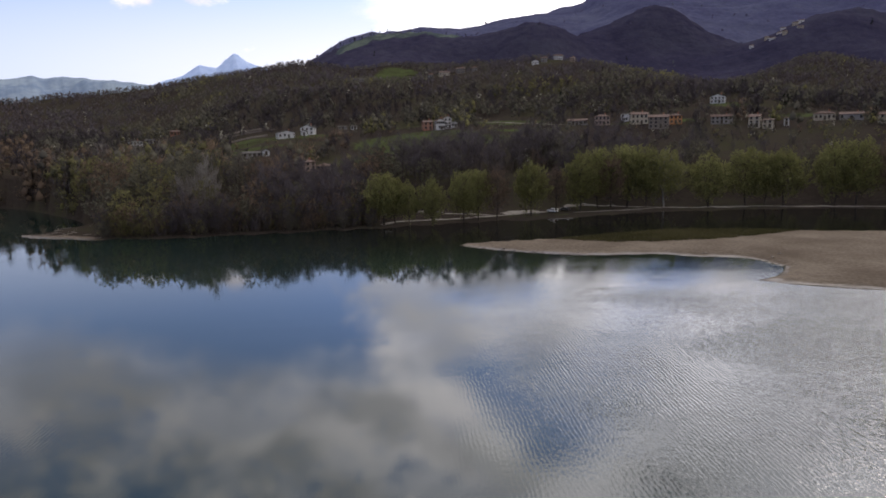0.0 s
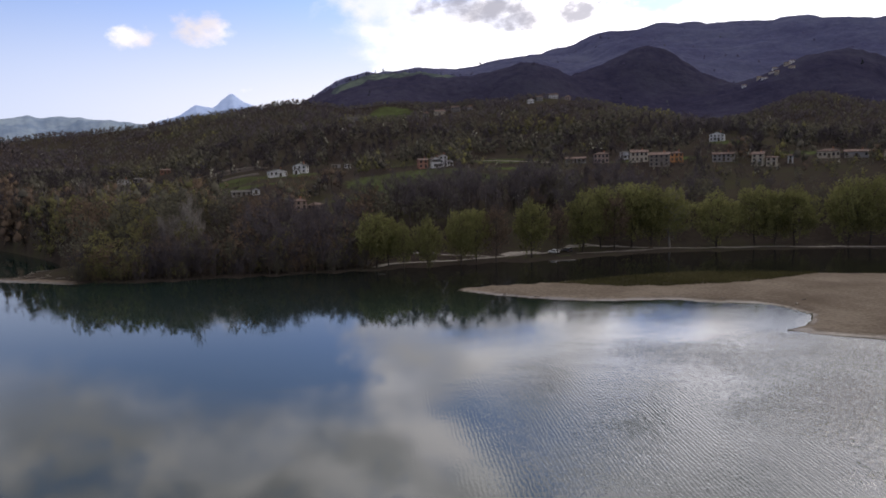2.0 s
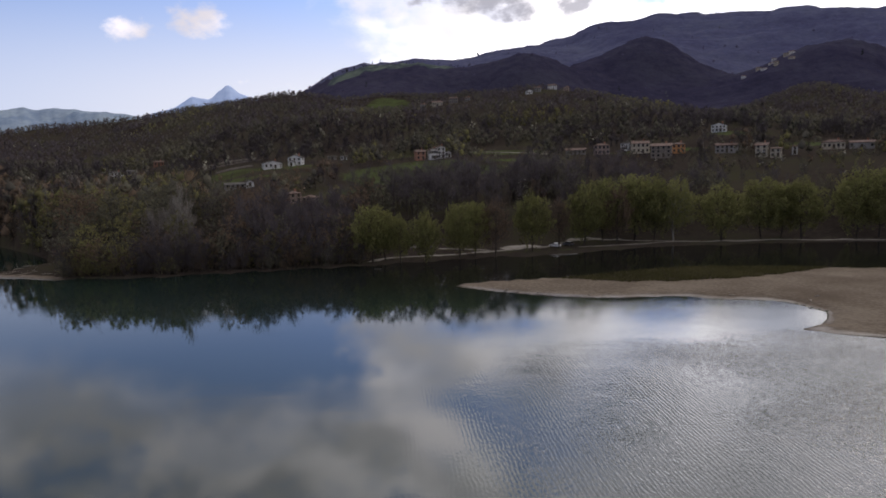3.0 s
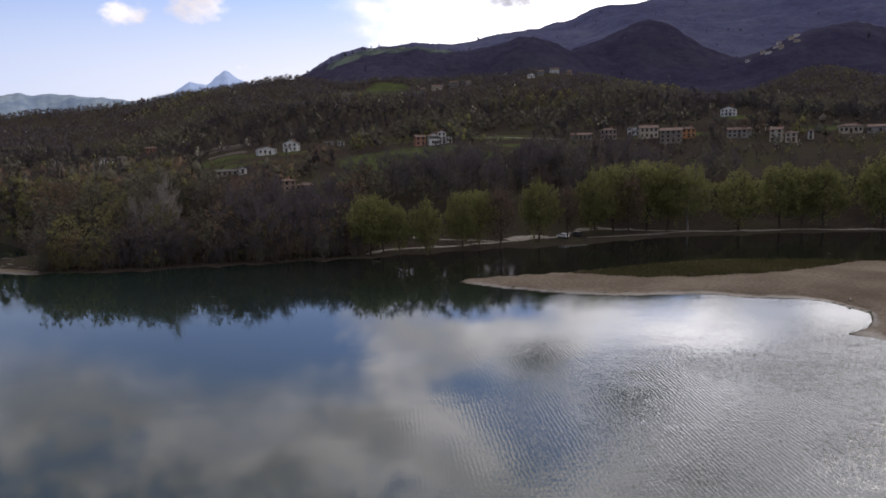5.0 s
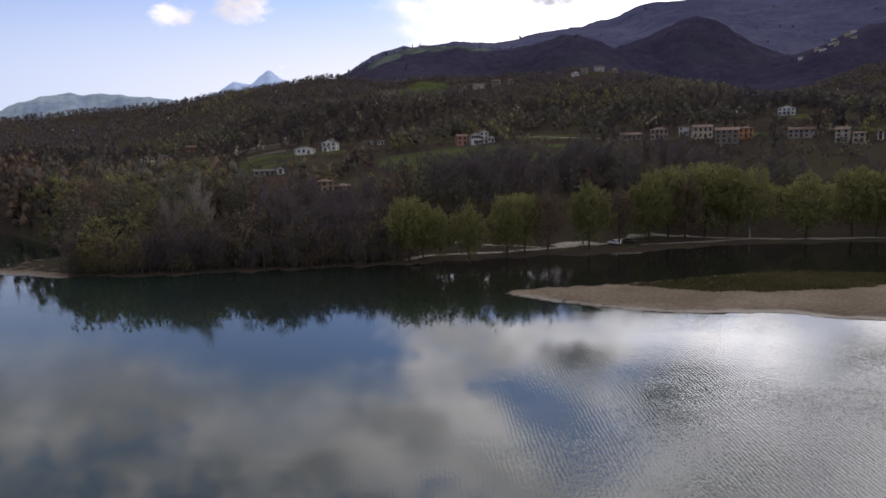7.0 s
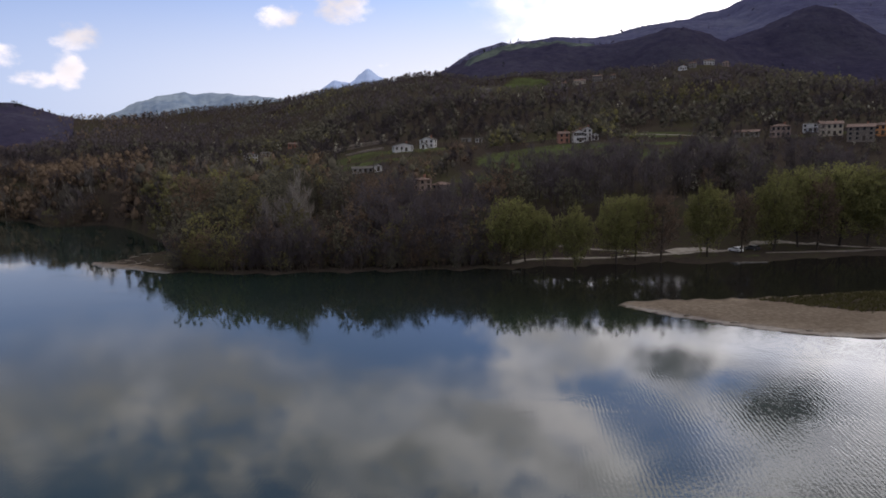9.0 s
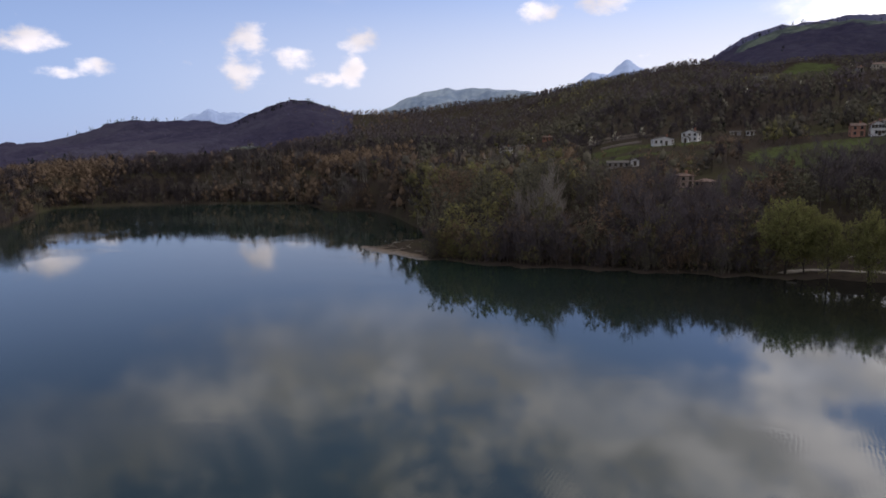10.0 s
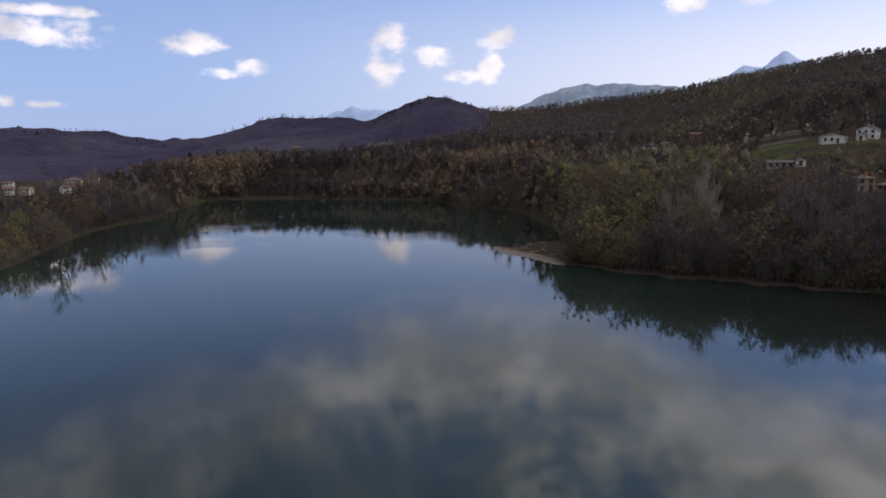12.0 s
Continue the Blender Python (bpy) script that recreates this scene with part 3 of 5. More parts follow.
def inside(x, y, b, r, wide, deep):
    """Soft oval patch at a bearing and distance: 1 at the middle, 0 outside."""
    cx, cy = r * math.sin(radians(b)), r * math.cos(radians(b))
    across, along = (x - cx) * math.cos(radians(b)) - (y - cy) * math.sin(radians(b)), (x - cx) * math.sin(radians(b)) + (y - cy) * math.cos(radians(b))
    return np.clip(1.6 * (1 - (across / wide) ** 2 - (along / deep) ** 2), 0, 1)


# open grass between the woods: bearing, distance, half width, half depth
# the patches beyond 1600 m paint sunlit mountain slopes a lighter green
MEADOWS = [(-3.5, 1010, 38, 150), (-16.0, 445, 26, 26), (-11.5, 445, 34, 14), (-15.5, 412, 40, 10), (-3.6, 392, 34, 34), (-0.5, 415, 36, 16), (5.5, 485, 34, 18), (6.5, 425, 30, 12),
           (-9.5, 331, 14, 16), (14.8, 450, 26, 14), (22.0, 520, 20, 26), (-6.0, 353, 22, 14), (3.5, 392, 26, 18), (18.5, 445, 22, 14), (27.0, 465, 24, 14), (-2.5, 475, 22, 14), (-2.8, 1660, 110, 80), (0.4, 1640, 70, 60), (-6.5, 1640, 60, 50), (16.5, 1880, 60, 40), (29.0, 1900, 120, 40), (-49.6, 845, 20, 38), (-43.8, 850, 26, 42)]


def meadow_at(x, y):
    return np.max([inside(x, y, *m) for m in MEADOWS], axis=0)


def build_ground():
    ring = np.concatenate([np.arange(120, 330, 1.6), np.geomspace(332, 1250, 120), np.arange(1262, 2600, 9.5), np.geomspace(2620, 4900, 26)])
    turn = np.concatenate([np.arange(-180, -80, 4.0), np.arange(-80, 40, 0.42), np.arange(40, 180.1, 4.0)])
    R, B = np.meshgrid(ring, turn, indexing="ij")
    X, Y = R * np.sin(np.radians(B)), R * np.cos(np.radians(B))
    Z = land(X, Y)
    # the far woods: a closed, uneven canopy
    far_woods = ((R > 1290) | ((R > 780) & (B < -36))) & (B > -80) & (B < 40) & (Z > 28)
    Z = Z + far_woods * np.random.default_rng(12).normal(1.5, 1.5, Z.shape)
    bar = np.clip(bar_depth(X, Y) * 0.5 + 0.5, 0, 1) * (B > -20) * (R < 600)
    edge = R - shore_at(B)
    spit = np.clip((-25.6 - B) * 0.8, 0, 1) * (B > -33.4) * np.clip(1 - edge / 14.0, 0, 1)
    beach = np.clip(1 - edge / 1.2, 0, 1) * 0.36 * (B > -6)
    grown = bar_grass(X, Y)
    sand = np.where(edge > -8, np.maximum(spit, beach), 0)
    sand = np.maximum(sand, bar) * (1 - 0.8 * grown)
    meadow = np.maximum(np.maximum(meadow_at(X, Y) * np.where(R > 700, 1.0, 0.62), grown * 0.3), 0.42 * np.clip(1 - np.abs(edge - 9) / 9, 0, 1) * (B > -5))
    # far faces take the hazed colours in two steps, the second beyond 1740 m
    ob = mesh_object("ground", np.stack([X, Y, Z], -1).reshape(-1, 3), grid_faces(len(ring), len(turn)), [GROUND, HAZE_MOUNTAIN, HAZE_HIGH_SLOPE], ((0.5 * (ring[1:] + ring[:-1]) > 1290)[:, None] | ((0.5 * (ring[1:] + ring[:-1]) > 780)[:, None] & (turn[:-1] < -36)[None, :])).astype(int).ravel() + (((0.5 * (ring[1:] + ring[:-1]) > 1740)[:, None] & (turn[:-1] > -36)[None, :])).astype(int).ravel(), shade=True,
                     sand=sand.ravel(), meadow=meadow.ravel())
    # the lake bed closes the middle
    a = np.arange(0, 360, 5.0)
    bed = np.concatenate([[[0, 0, -4]], np.stack([121 * np.sin(np.radians(a)), 121 * np.cos(np.radians(a)), np.full(72, -4.0)], 1)])
    k = np.arange(72)
    floor_of_lake = mesh_object("lake_bed", bed, np.stack([np.zeros(72, int), 1 + (k + 1) % 72, 1 + k], 1), [GROUND], shade=True)
    tagged(floor_of_lake, "dark muddy bed under the lake", "lake bed", kind="structure")
    tagged(ob, "wooded hillside with meadows above a sandy lake shore", "ground", kind="structure")


build_ground()


def build_water():
    ring = np.array([0.0, 60, 120, 200, 320, 520, 760])
    turn = np.arange(0, 361, 5.0)
    R, B = np.meshgrid(ring, turn, indexing="ij")
    v = np.stack([R * np.sin(np.radians(B)), R * np.cos(np.radians(B)), R * 0], -1).reshape(-1, 3)
    ob = mesh_object("lake_water", v, grid_faces(len(ring), len(turn))[:, ::-1], [WATER], shade=True)
    tagged(ob, "calm green lake water with light ripples mirroring the sky", "water", kind="structure")


build_water()


# air haze is put into the colour, and emission makes the mountains glow faintly
def far_haze_material(name, low, high, lift):
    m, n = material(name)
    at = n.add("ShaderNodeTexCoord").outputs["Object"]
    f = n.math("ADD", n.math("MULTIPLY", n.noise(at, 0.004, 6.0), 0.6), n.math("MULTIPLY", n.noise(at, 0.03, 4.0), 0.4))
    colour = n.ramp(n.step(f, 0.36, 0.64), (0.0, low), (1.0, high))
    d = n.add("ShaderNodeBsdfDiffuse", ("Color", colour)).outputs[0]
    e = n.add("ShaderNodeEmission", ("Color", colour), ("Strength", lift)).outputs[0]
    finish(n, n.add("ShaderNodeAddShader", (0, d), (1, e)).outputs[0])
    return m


# haze tints; the last number is the strength of the added glow
HAZE_BLUE = far_haze_material("haze_blue", (0.17, 0.22, 0.34), (0.22, 0.275, 0.39), 0.62)
HAZE_GREEN = far_haze_material("haze_green", (0.100, 0.132, 0.185), (0.165, 0.20, 0.235), 0.42)


def far_range(name, label, mat, distance, crest, jag, seed, soft):
    """A range of distant mountains: crest lists (bearing, degrees up)."""
    b = np.arange(crest[0][0], crest[-1][0] + 0.01, 0.06)
    up = smooth(np.interp(b, [p[0] for p in crest], [p[1] for p in crest]), soft, 0)
    rng = np.random.default_rng(seed)
    w = sum(rng.uniform(0.5, 1) * np.sin(b * f + rng.uniform(0, 6)) / f for f in (2.1, 3.7, 6.1, 9.7, 15.0, 24.0))
    top = 33 + distance * np.tan(np.radians(up + jag * w))
    deep = np.linspace(-900, 500, 24)
    D, Bm = np.meshgrid(deep, b, indexing="ij")
    R = distance + D
    fold = rough(R * np.sin(np.radians(Bm)) * 0.8 + seed * 900, R * np.cos(np.radians(Bm)) * 0.8) * 150
    slope = np.where(D < 0, 1 + D / 900, 1 - D / 500)
    Z = top[None, :] * slope + fold * slope * (1 - slope) * 2.0 - 20 * (1 - slope)
    v = np.stack([R * np.sin(np.radians(Bm)), R * np.cos(np.radians(Bm)), Z], -1).reshape(-1, 3)
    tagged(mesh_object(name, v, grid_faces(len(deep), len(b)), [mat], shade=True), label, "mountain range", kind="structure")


far_range("backdrop_peak", "rocky peak far behind the hills, coloured pale blue for haze", HAZE_BLUE, 4300,
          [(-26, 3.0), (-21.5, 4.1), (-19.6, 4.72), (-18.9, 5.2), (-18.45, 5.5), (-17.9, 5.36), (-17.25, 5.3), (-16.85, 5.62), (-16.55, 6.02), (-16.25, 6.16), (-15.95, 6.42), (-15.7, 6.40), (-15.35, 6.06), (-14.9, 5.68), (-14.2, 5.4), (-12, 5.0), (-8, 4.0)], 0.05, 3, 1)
far_range("backdrop_range", "hazy grey-green mountain range in the distance", HAZE_GREEN, 3500,
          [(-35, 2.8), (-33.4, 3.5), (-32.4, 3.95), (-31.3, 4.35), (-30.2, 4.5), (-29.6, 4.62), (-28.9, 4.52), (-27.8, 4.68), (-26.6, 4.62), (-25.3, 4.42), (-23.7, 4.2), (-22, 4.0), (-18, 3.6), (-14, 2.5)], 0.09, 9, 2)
far_range("backdrop_ridge", "ridge beyond the end of the valley, coloured pale blue for haze", HAZE_BLUE, 3900,
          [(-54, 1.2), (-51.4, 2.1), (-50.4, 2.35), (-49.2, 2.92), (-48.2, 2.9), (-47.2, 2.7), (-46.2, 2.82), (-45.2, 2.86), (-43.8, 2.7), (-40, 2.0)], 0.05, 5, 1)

# ---------------------------------------------------------------- trees
class Pile:
    """Gathers triangles and quads of several materials into one mesh."""

    def __init__(self):
        self.v, self.tri, self.quad, self.tm, self.qm, self.tint, self.out, self.n = [], [], [], [], [], [], [], 0

    def put(self, v, f, slot=0, tint=0.5, out=None):
        f = np.asarray(f) + self.n
        (self.tri if f.shape[1] == 3 else self.quad).append(f)
        (self.tm if f.shape[1] == 3 else self.qm).append(np.full(len(f), slot))
        self.v.append(v)
        self.tint.append(np.full(len(v), tint) if np.isscalar(tint) else tint)
        if out is None:
            out = (v - v.mean(0)) * [1, 1, 0.1] + [0, 0, 0.01]
            out = out / np.linalg.norm(out, axis=1)[:, None]
        self.out.append(out)
        self.n += len(v)

    def arrays(self):
        faces = [np.concatenate(g) for g in (self.tri, self.quad) if g]
        return np.concatenate(self.v), faces, np.concatenate(self.tm + self.qm), np.concatenate(self.tint), np.concatenate(self.out)


def tube(points, radii, sides=5):
    """A tapering round limb along points."""
    p = np.asarray(points, float)
    d = np.gradient(p, axis=0)
    d /= np.linalg.norm(d, axis=1)[:, None] + 1e-9
    side = np.cross(d, [0.31, 0.95, 0.05])
    side /= np.linalg.norm(side, axis=1)[:, None] + 1e-9
    up = np.cross(side, d)
    a = np.arange(sides) * 2 * math.pi / sides
    ring = side[:, None] * np.cos(a)[None, :, None] + up[:, None] * np.sin(a)[None, :, None]
    v = (p[:, None] + ring * np.asarray(radii)[:, None, None]).reshape(-1, 3)
    k = np.arange(sides)
    f = [np.stack([i * sides + k, i * sides + (k + 1) % sides, (i + 1) * sides + (k + 1) % sides, (i + 1) * sides + k], 1) for i in range(len(p) - 1)]
    return v, np.concatenate(f)


def leaves(rng, at, size, lift=0.3, out=None):
    """A small pointed leaf or spray at each place, turned at random, or lying about square to the way out of the crown."""
    n = len(at)
    u = rng.normal(size=(n, 3))
    u[:, 2] += lift
    if out is not None:
        u = np.cross(out + rng.normal(size=(n, 3)) * 0.45, u)
    u /= np.linalg.norm(u, axis=1)[:, None]
    w = np.cross(u, rng.normal(size=(n, 3)) if out is None else out + rng.normal(size=(n, 3)) * 0.3)
    w /= np.linalg.norm(w, axis=1)[:, None]
    s = size * rng.uniform(0.6, 1.4, (n, 1))
    if out is not None:
        w *= np.where(np.einsum("ij,ij->i", np.cross(w, u), out) < 0, -1.0, 1.0)[:, None]
    v = np.stack([at - u * s * 0.5 - w * s * 0.3, at - u * s * 0.4 + w * s * 0.3, at + u * s * 0.6], 1).reshape(-1, 3)
    k = np.arange(n)[:, None] * 3
    return v, k + np.array([[0, 1, 2]])


def slivers(rng, base, way, length, width):
    """Thin pointed twigs: one long triangle each."""
    n = len(base)
    side = np.cross(way, rng.normal(size=(n, 3)))
    side /= np.linalg.norm(side, axis=1)[:, None] + 1e-9
    v = np.stack([base - side * width * 0.5, base + side * width * 0.5, base + way * length], 1).reshape(-1, 3)
    k = np.arange(n)[:, None] * 3
    return v, k + np.array([[0, 1, 2]])


def skeleton(rng, h, w, limbs, stem, lean=0.04, plain=False):
    """Trunk and limbs: lists of points and radii."""
    t = np.linspace(0, 1, 6)[:, None]
    bend = np.concatenate([rng.normal(size=2) * lean * h, [0]])
    trunk = t * [0, 0, h * 0.82] + t ** 2 * bend + np.sin(t * 5) * 0.02 * w * rng.normal(size=3) * [1, 1, 0]
    if plain:
        return [(trunk[[0, 3]], np.array([h * 0.02, h * 0.01]))]
    lines = [(trunk, np.linspace(h * 0.017, h * 0.004, 6))]
    for k in range(limbs):
        q = stem + (0.82 - stem) * (k + rng.uniform(0, 0.9)) / limbs
        start = np.array([np.interp(q, t[:, 0] * 0.82, trunk[:, i]) for i in range(3)])
        a = k * 2.4 + rng.uniform(-0.5, 0.5)
        reach = w * 0.5 * rng.uniform(0.65, 1.0) * math.sqrt(max(0.1, 1 - ((q - 0.45) / 0.62) ** 2))
        rise = h * rng.uniform(0.14, 0.26)
        s = np.linspace(0, 1, 4)[:, None]
        limb = start + s * [math.cos(a) * reach, math.sin(a) * reach, 0] + s ** 1.5 * [0, 0, rise] + rng.normal(size=(4, 3)) * s * 0.05 * w
        lines.append((limb, np.linspace(h * 0.0065, h * 0.0018, 4)))
    return lines


def leafy(seed, h, w, sprays, per, size, limbs=10, stem=0.16, sides=5, droop=0.0, plain=False):
    """Wood and foliage of a tree coming into leaf: upright sprays on its limbs, ragged at the top."""
    rng = np.random.default_rng(seed)
    lines = skeleton(rng, h, w, limbs, stem, 0.04, plain)
    wood, crown = Pile(), Pile()
    for p, r in lines:
        wood.put(*tube(p, r, sides))
    # spray ends over the limbs and filling an uneven oval crown
    u = rng.normal(size=(sprays, 3))
    u /= np.linalg.norm(u, axis=1)[:, None]
    rad = rng.uniform(0.25, 1.0, (sprays, 1)) ** 0.55
    low, top = h * stem * 0.9, h * 0.97
    lumps = 1 + 0.16 * np.sin(u[:, :1] * 5 + seed) * np.cos(u[:, 1:2] * 4 + seed * 2) + 0.10 * np.sin(u[:, 2:] * 9 + seed)
    c = u * rad * lumps * [w * 0.5, w * 0.5, (top - low) * 0.5] + [0, 0, (top + low) * 0.5]
    c[:, :2] *= (1.08 - 0.35 * np.clip((c[:, 2:3] - low) / (top - low), 0, 1) ** 2)
    way = u * [0.7, 0.7, 0.3] + [0, 0, 0.8 - droop]
    way /= np.linalg.norm(way, axis=1)[:, None]
    length = rng.uniform(0.06, 0.12, (sprays, 1)) * h
    s = rng.uniform(0, 1, (sprays, per, 1))
    at = c[:, None] + way[:, None] * length[:, None] * (s - 0.35) + rng.normal(size=(sprays, per, 3)) * w * 0.035 * (1.2 - s)
    out = np.repeat(u * [1, 1, 0.8] + [0, 0, 0.25], per, 0) if plain else None
    v, f = leaves(rng, at.reshape(-1, 3), size, 0.3, out)
    shade = np.repeat(np.repeat(rng.normal(0.5, 0.10, sprays), per), 3)
    round_way = None
    if plain:
        round_way = out + np.repeat(u, per, 0) * 0.3
        round_way = np.repeat(round_way / np.linalg.norm(round_way, axis=1)[:, None], 3, 0)
    crown.put(v, f, 0, np.clip(shade, 0, 1), round_way)
    if not plain:
        v, f = slivers(rng, c - way * length * 0.8, way, length * 1.5, w * 0.006 + 0.012)
        wood.put(v, f)
    return wood, crown


ICO_V = np.array([(math.cos(a) * 0.894, math.sin(a) * 0.894, z) for z, o in ((0.447, 0.0), (-0.447, 0.628)) for a in [o + k * 1.2566 for k in range(5)]] + [(0, 0, 1), (0, 0, -1)])
ICO_F = np.array([(k, (k + 1) % 5, 10) for k in range(5)] + [(k, 5 + k, (k + 1) % 5) for k in range(5)] + [((k + 1) % 5, 5 + k, 5 + (k + 1) % 5) for k in range(5)] + [(5 + (k + 1) % 5, 5 + k, 11) for k in range(5)])


OCT_V = np.array([(1, 0, 0), (0, 1, 0), (-1, 0, 0), (0, -1, 0), (0, 0, 1), (0, 0, -1)], float)
OCT_F = np.array([(k, (k + 1) % 4, 4) for k in range(4)] + [((k + 1) % 4, k, 5) for k in range(4)])


def clumpy(seed, h, w, clumps, cards, size, twigs=0, width=0.3, fine=True, core=0.72, flat=False):
    """A tree seen from afar: a short stem, an uneven crown of ragged clumps, and loose sprays at its edge."""
    rng = np.random.default_rng(seed)
    wood, crown = Pile(), Pile()
    wood.put(*tube([[0, 0, 0], [0.1, 0, h * 0.5]], [h * 0.02, h * 0.01], 3))
    a = np.arange(clumps) * 2.4 + rng.uniform(0, 6)
    up = (np.arange(clumps) + rng.uniform(0.2, 0.8, clumps)) / clumps
    far = w * 0.30 * np.sin(np.pi * np.clip(0.15 + up * 0.8, 0, 1)) * rng.uniform(0.6, 1.15, clumps)
    mid = np.stack([np.cos(a) * far, np.sin(a) * far, h * (0.20 + 0.66 * up)], 1)
    for c in mid:
        r = w * rng.uniform(0.20, 0.34) * core * np.array([1, 1, rng.uniform(0.9, 1.5)])
        ball, sides = (ICO_V, ICO_F) if fine else (OCT_V, OCT_F)
        v = ball * rng.uniform(0.62, 1.3, (len(ball), 1))
        out = ball * 0.7 + (c - [0, 0, h * 0.45]) * [1.2 / w, 1.2 / w, 1.2 / h] + [0, 0, 0.22]
        if flat:
            out = out * 0.45 + [0, 0, 0.7]
        crown.put(v * r * (1.0 if fine else 1.2) + c, sides, 0, np.clip(rng.normal(0.44, 0.06) + 0.04 * rng.normal(size=len(ball)), 0, 1), out / np.linalg.norm(out, axis=1)[:, None])
    if cards:
        u = rng.normal(size=(cards, 3)) + [0, 0, 0.4]
        u /= np.linalg.norm(u, axis=1)[:, None]
        at = mid[rng.integers(0, clumps, cards)] + u * w * rng.uniform(0.08, 0.29, (cards, 1))
        out = u * 0.8 + [0, 0, 0.25]
        if flat:
            out = out * 0.45 + [0, 0, 0.6]
        v, f = leaves(rng, at, size, 0.8, out)
        crown.put(v, f, 0, np.repeat(np.clip(rng.normal(0.5, 0.10, cards), 0, 1), 3), np.repeat(out / np.linalg.norm(out, axis=1)[:, None], 3, 0))
    if twigs:
        u = rng.normal(size=(twigs, 3)) * [1, 1, 0.8] + [0, 0, 0.3]
        u /= np.linalg.norm(u, axis=1)[:, None]
        base = mid[rng.integers(0, clumps, twigs)] + u * w * rng.uniform(0.05, 0.20, (twigs, 1))
        way = u * [0.75, 0.75, 0.4] + [0, 0, 0.75] + rng.normal(size=(twigs, 3)) * 0.15
        way /= np.linalg.norm(way, axis=1)[:, None]
        v, f = slivers(rng, base, way, rng.uniform(0.12, 0.28, (twigs, 1)) * h, width * rng.uniform(0.6, 1.4, (twigs, 1)))
        out = u + (base - [0, 0, h * 0.45]) / [w, w, h] + [0, 0, 0.2]
        if flat:
            out = out * 0.4 + [0, 0, 0.6]
        crown.put(v, f, 0, np.repeat(np.clip(rng.normal(0.55, 0.12, twigs), 0, 1), 3), np.repeat(out / np.linalg.norm(out, axis=1)[:, None], 3, 0))
    return wood, crown


def bare(seed, h, w, twigs, width, limbs=9, stem=0.2, sides=4, up=0.9):
    """A tree still out of leaf: limbs and a haze of rising twigs."""
    rng = np.random.default_rng(seed)
    lines = skeleton(rng, h, w, limbs, stem)
    wood, crown = Pile(), Pile()
    for p, r in lines:
        wood.put(*tube(p, r, sides))
    pick = rng.integers(0, len(lines), twigs)
    base = np.empty((twigs, 3))
    for i, k in enumerate(pick):
        p = lines[k][0]
        q = rng.uniform(0.3, 1.0) * (len(p) - 1.001)
        j = int(q)
        base[i] = p[j] * (1 - q + j) + p[j + 1] * (q - j)
    base += rng.normal(size=(twigs, 3)) * [w * 0.06, w * 0.06, h * 0.03]
    way = rng.normal(size=(twigs, 3)) * [0.5, 0.5, 0.3] + [0, 0, up] + (base - [0, 0, h * 0.4]) * [0.5 / w, 0.5 / w, 0]
    way /= np.linalg.norm(way, axis=1)[:, None]
    v, f = slivers(rng, base, way, rng.uniform(0.07, 0.18, (twigs, 1)) * h, width * rng.uniform(0.6, 1.4, (twigs, 1)))
    crown.put(v, f, 0, np.repeat(np.clip(rng.normal(0.5, 0.12, twigs), 0, 1), 3))
    return wood, crown


def cone_tree(seed, h, w, n, size):
    """A conifer or cypress: whorls of dark drooping sprays round a straight trunk."""
    rng = np.random.default_rng(seed)
    wood, crown = Pile(), Pile()
    wood.put(*tube([[0, 0, 0], [0, 0, h * 0.5], [0, 0, h * 0.97]], [h * 0.016, h * 0.01, h * 0.002], 5))
    t = rng.uniform(0.0, 1.0, n) ** 0.8
    a = rng.uniform(0, 6.283, n)
    r = w * 0.5 * (1 - t) ** 0.75 * rng.uniform(0.55, 1.1, n) * (1 + 0.18 * np.sin(t * 40))
    at = np.stack([r * np.cos(a), r * np.sin(a), h * (0.06 + 0.94 * t)], 1)
    v, f = leaves(rng, at, size, -0.2)
    crown.put(v, f, 0, np.repeat(np.clip(rng.normal(0.5, 0.15, n), 0, 1), 3))
    return wood, crown


def tree(name, label, category, shape, bark, leaf, group=""):
    """A tree as a thing of its own: trunk with limbs, and crown."""
    wood, crown = shape
    ob = tagged(new(name), label, category, group)
    v, f, s, t, o = wood.arrays()
    mesh_object("trunk", v, f, [bark], s, ob, True)
    v, f, s, t, o = crown.arrays()
    mesh_object("crown", v, f, [leaf], s, ob, False, tint=t)
    return ob


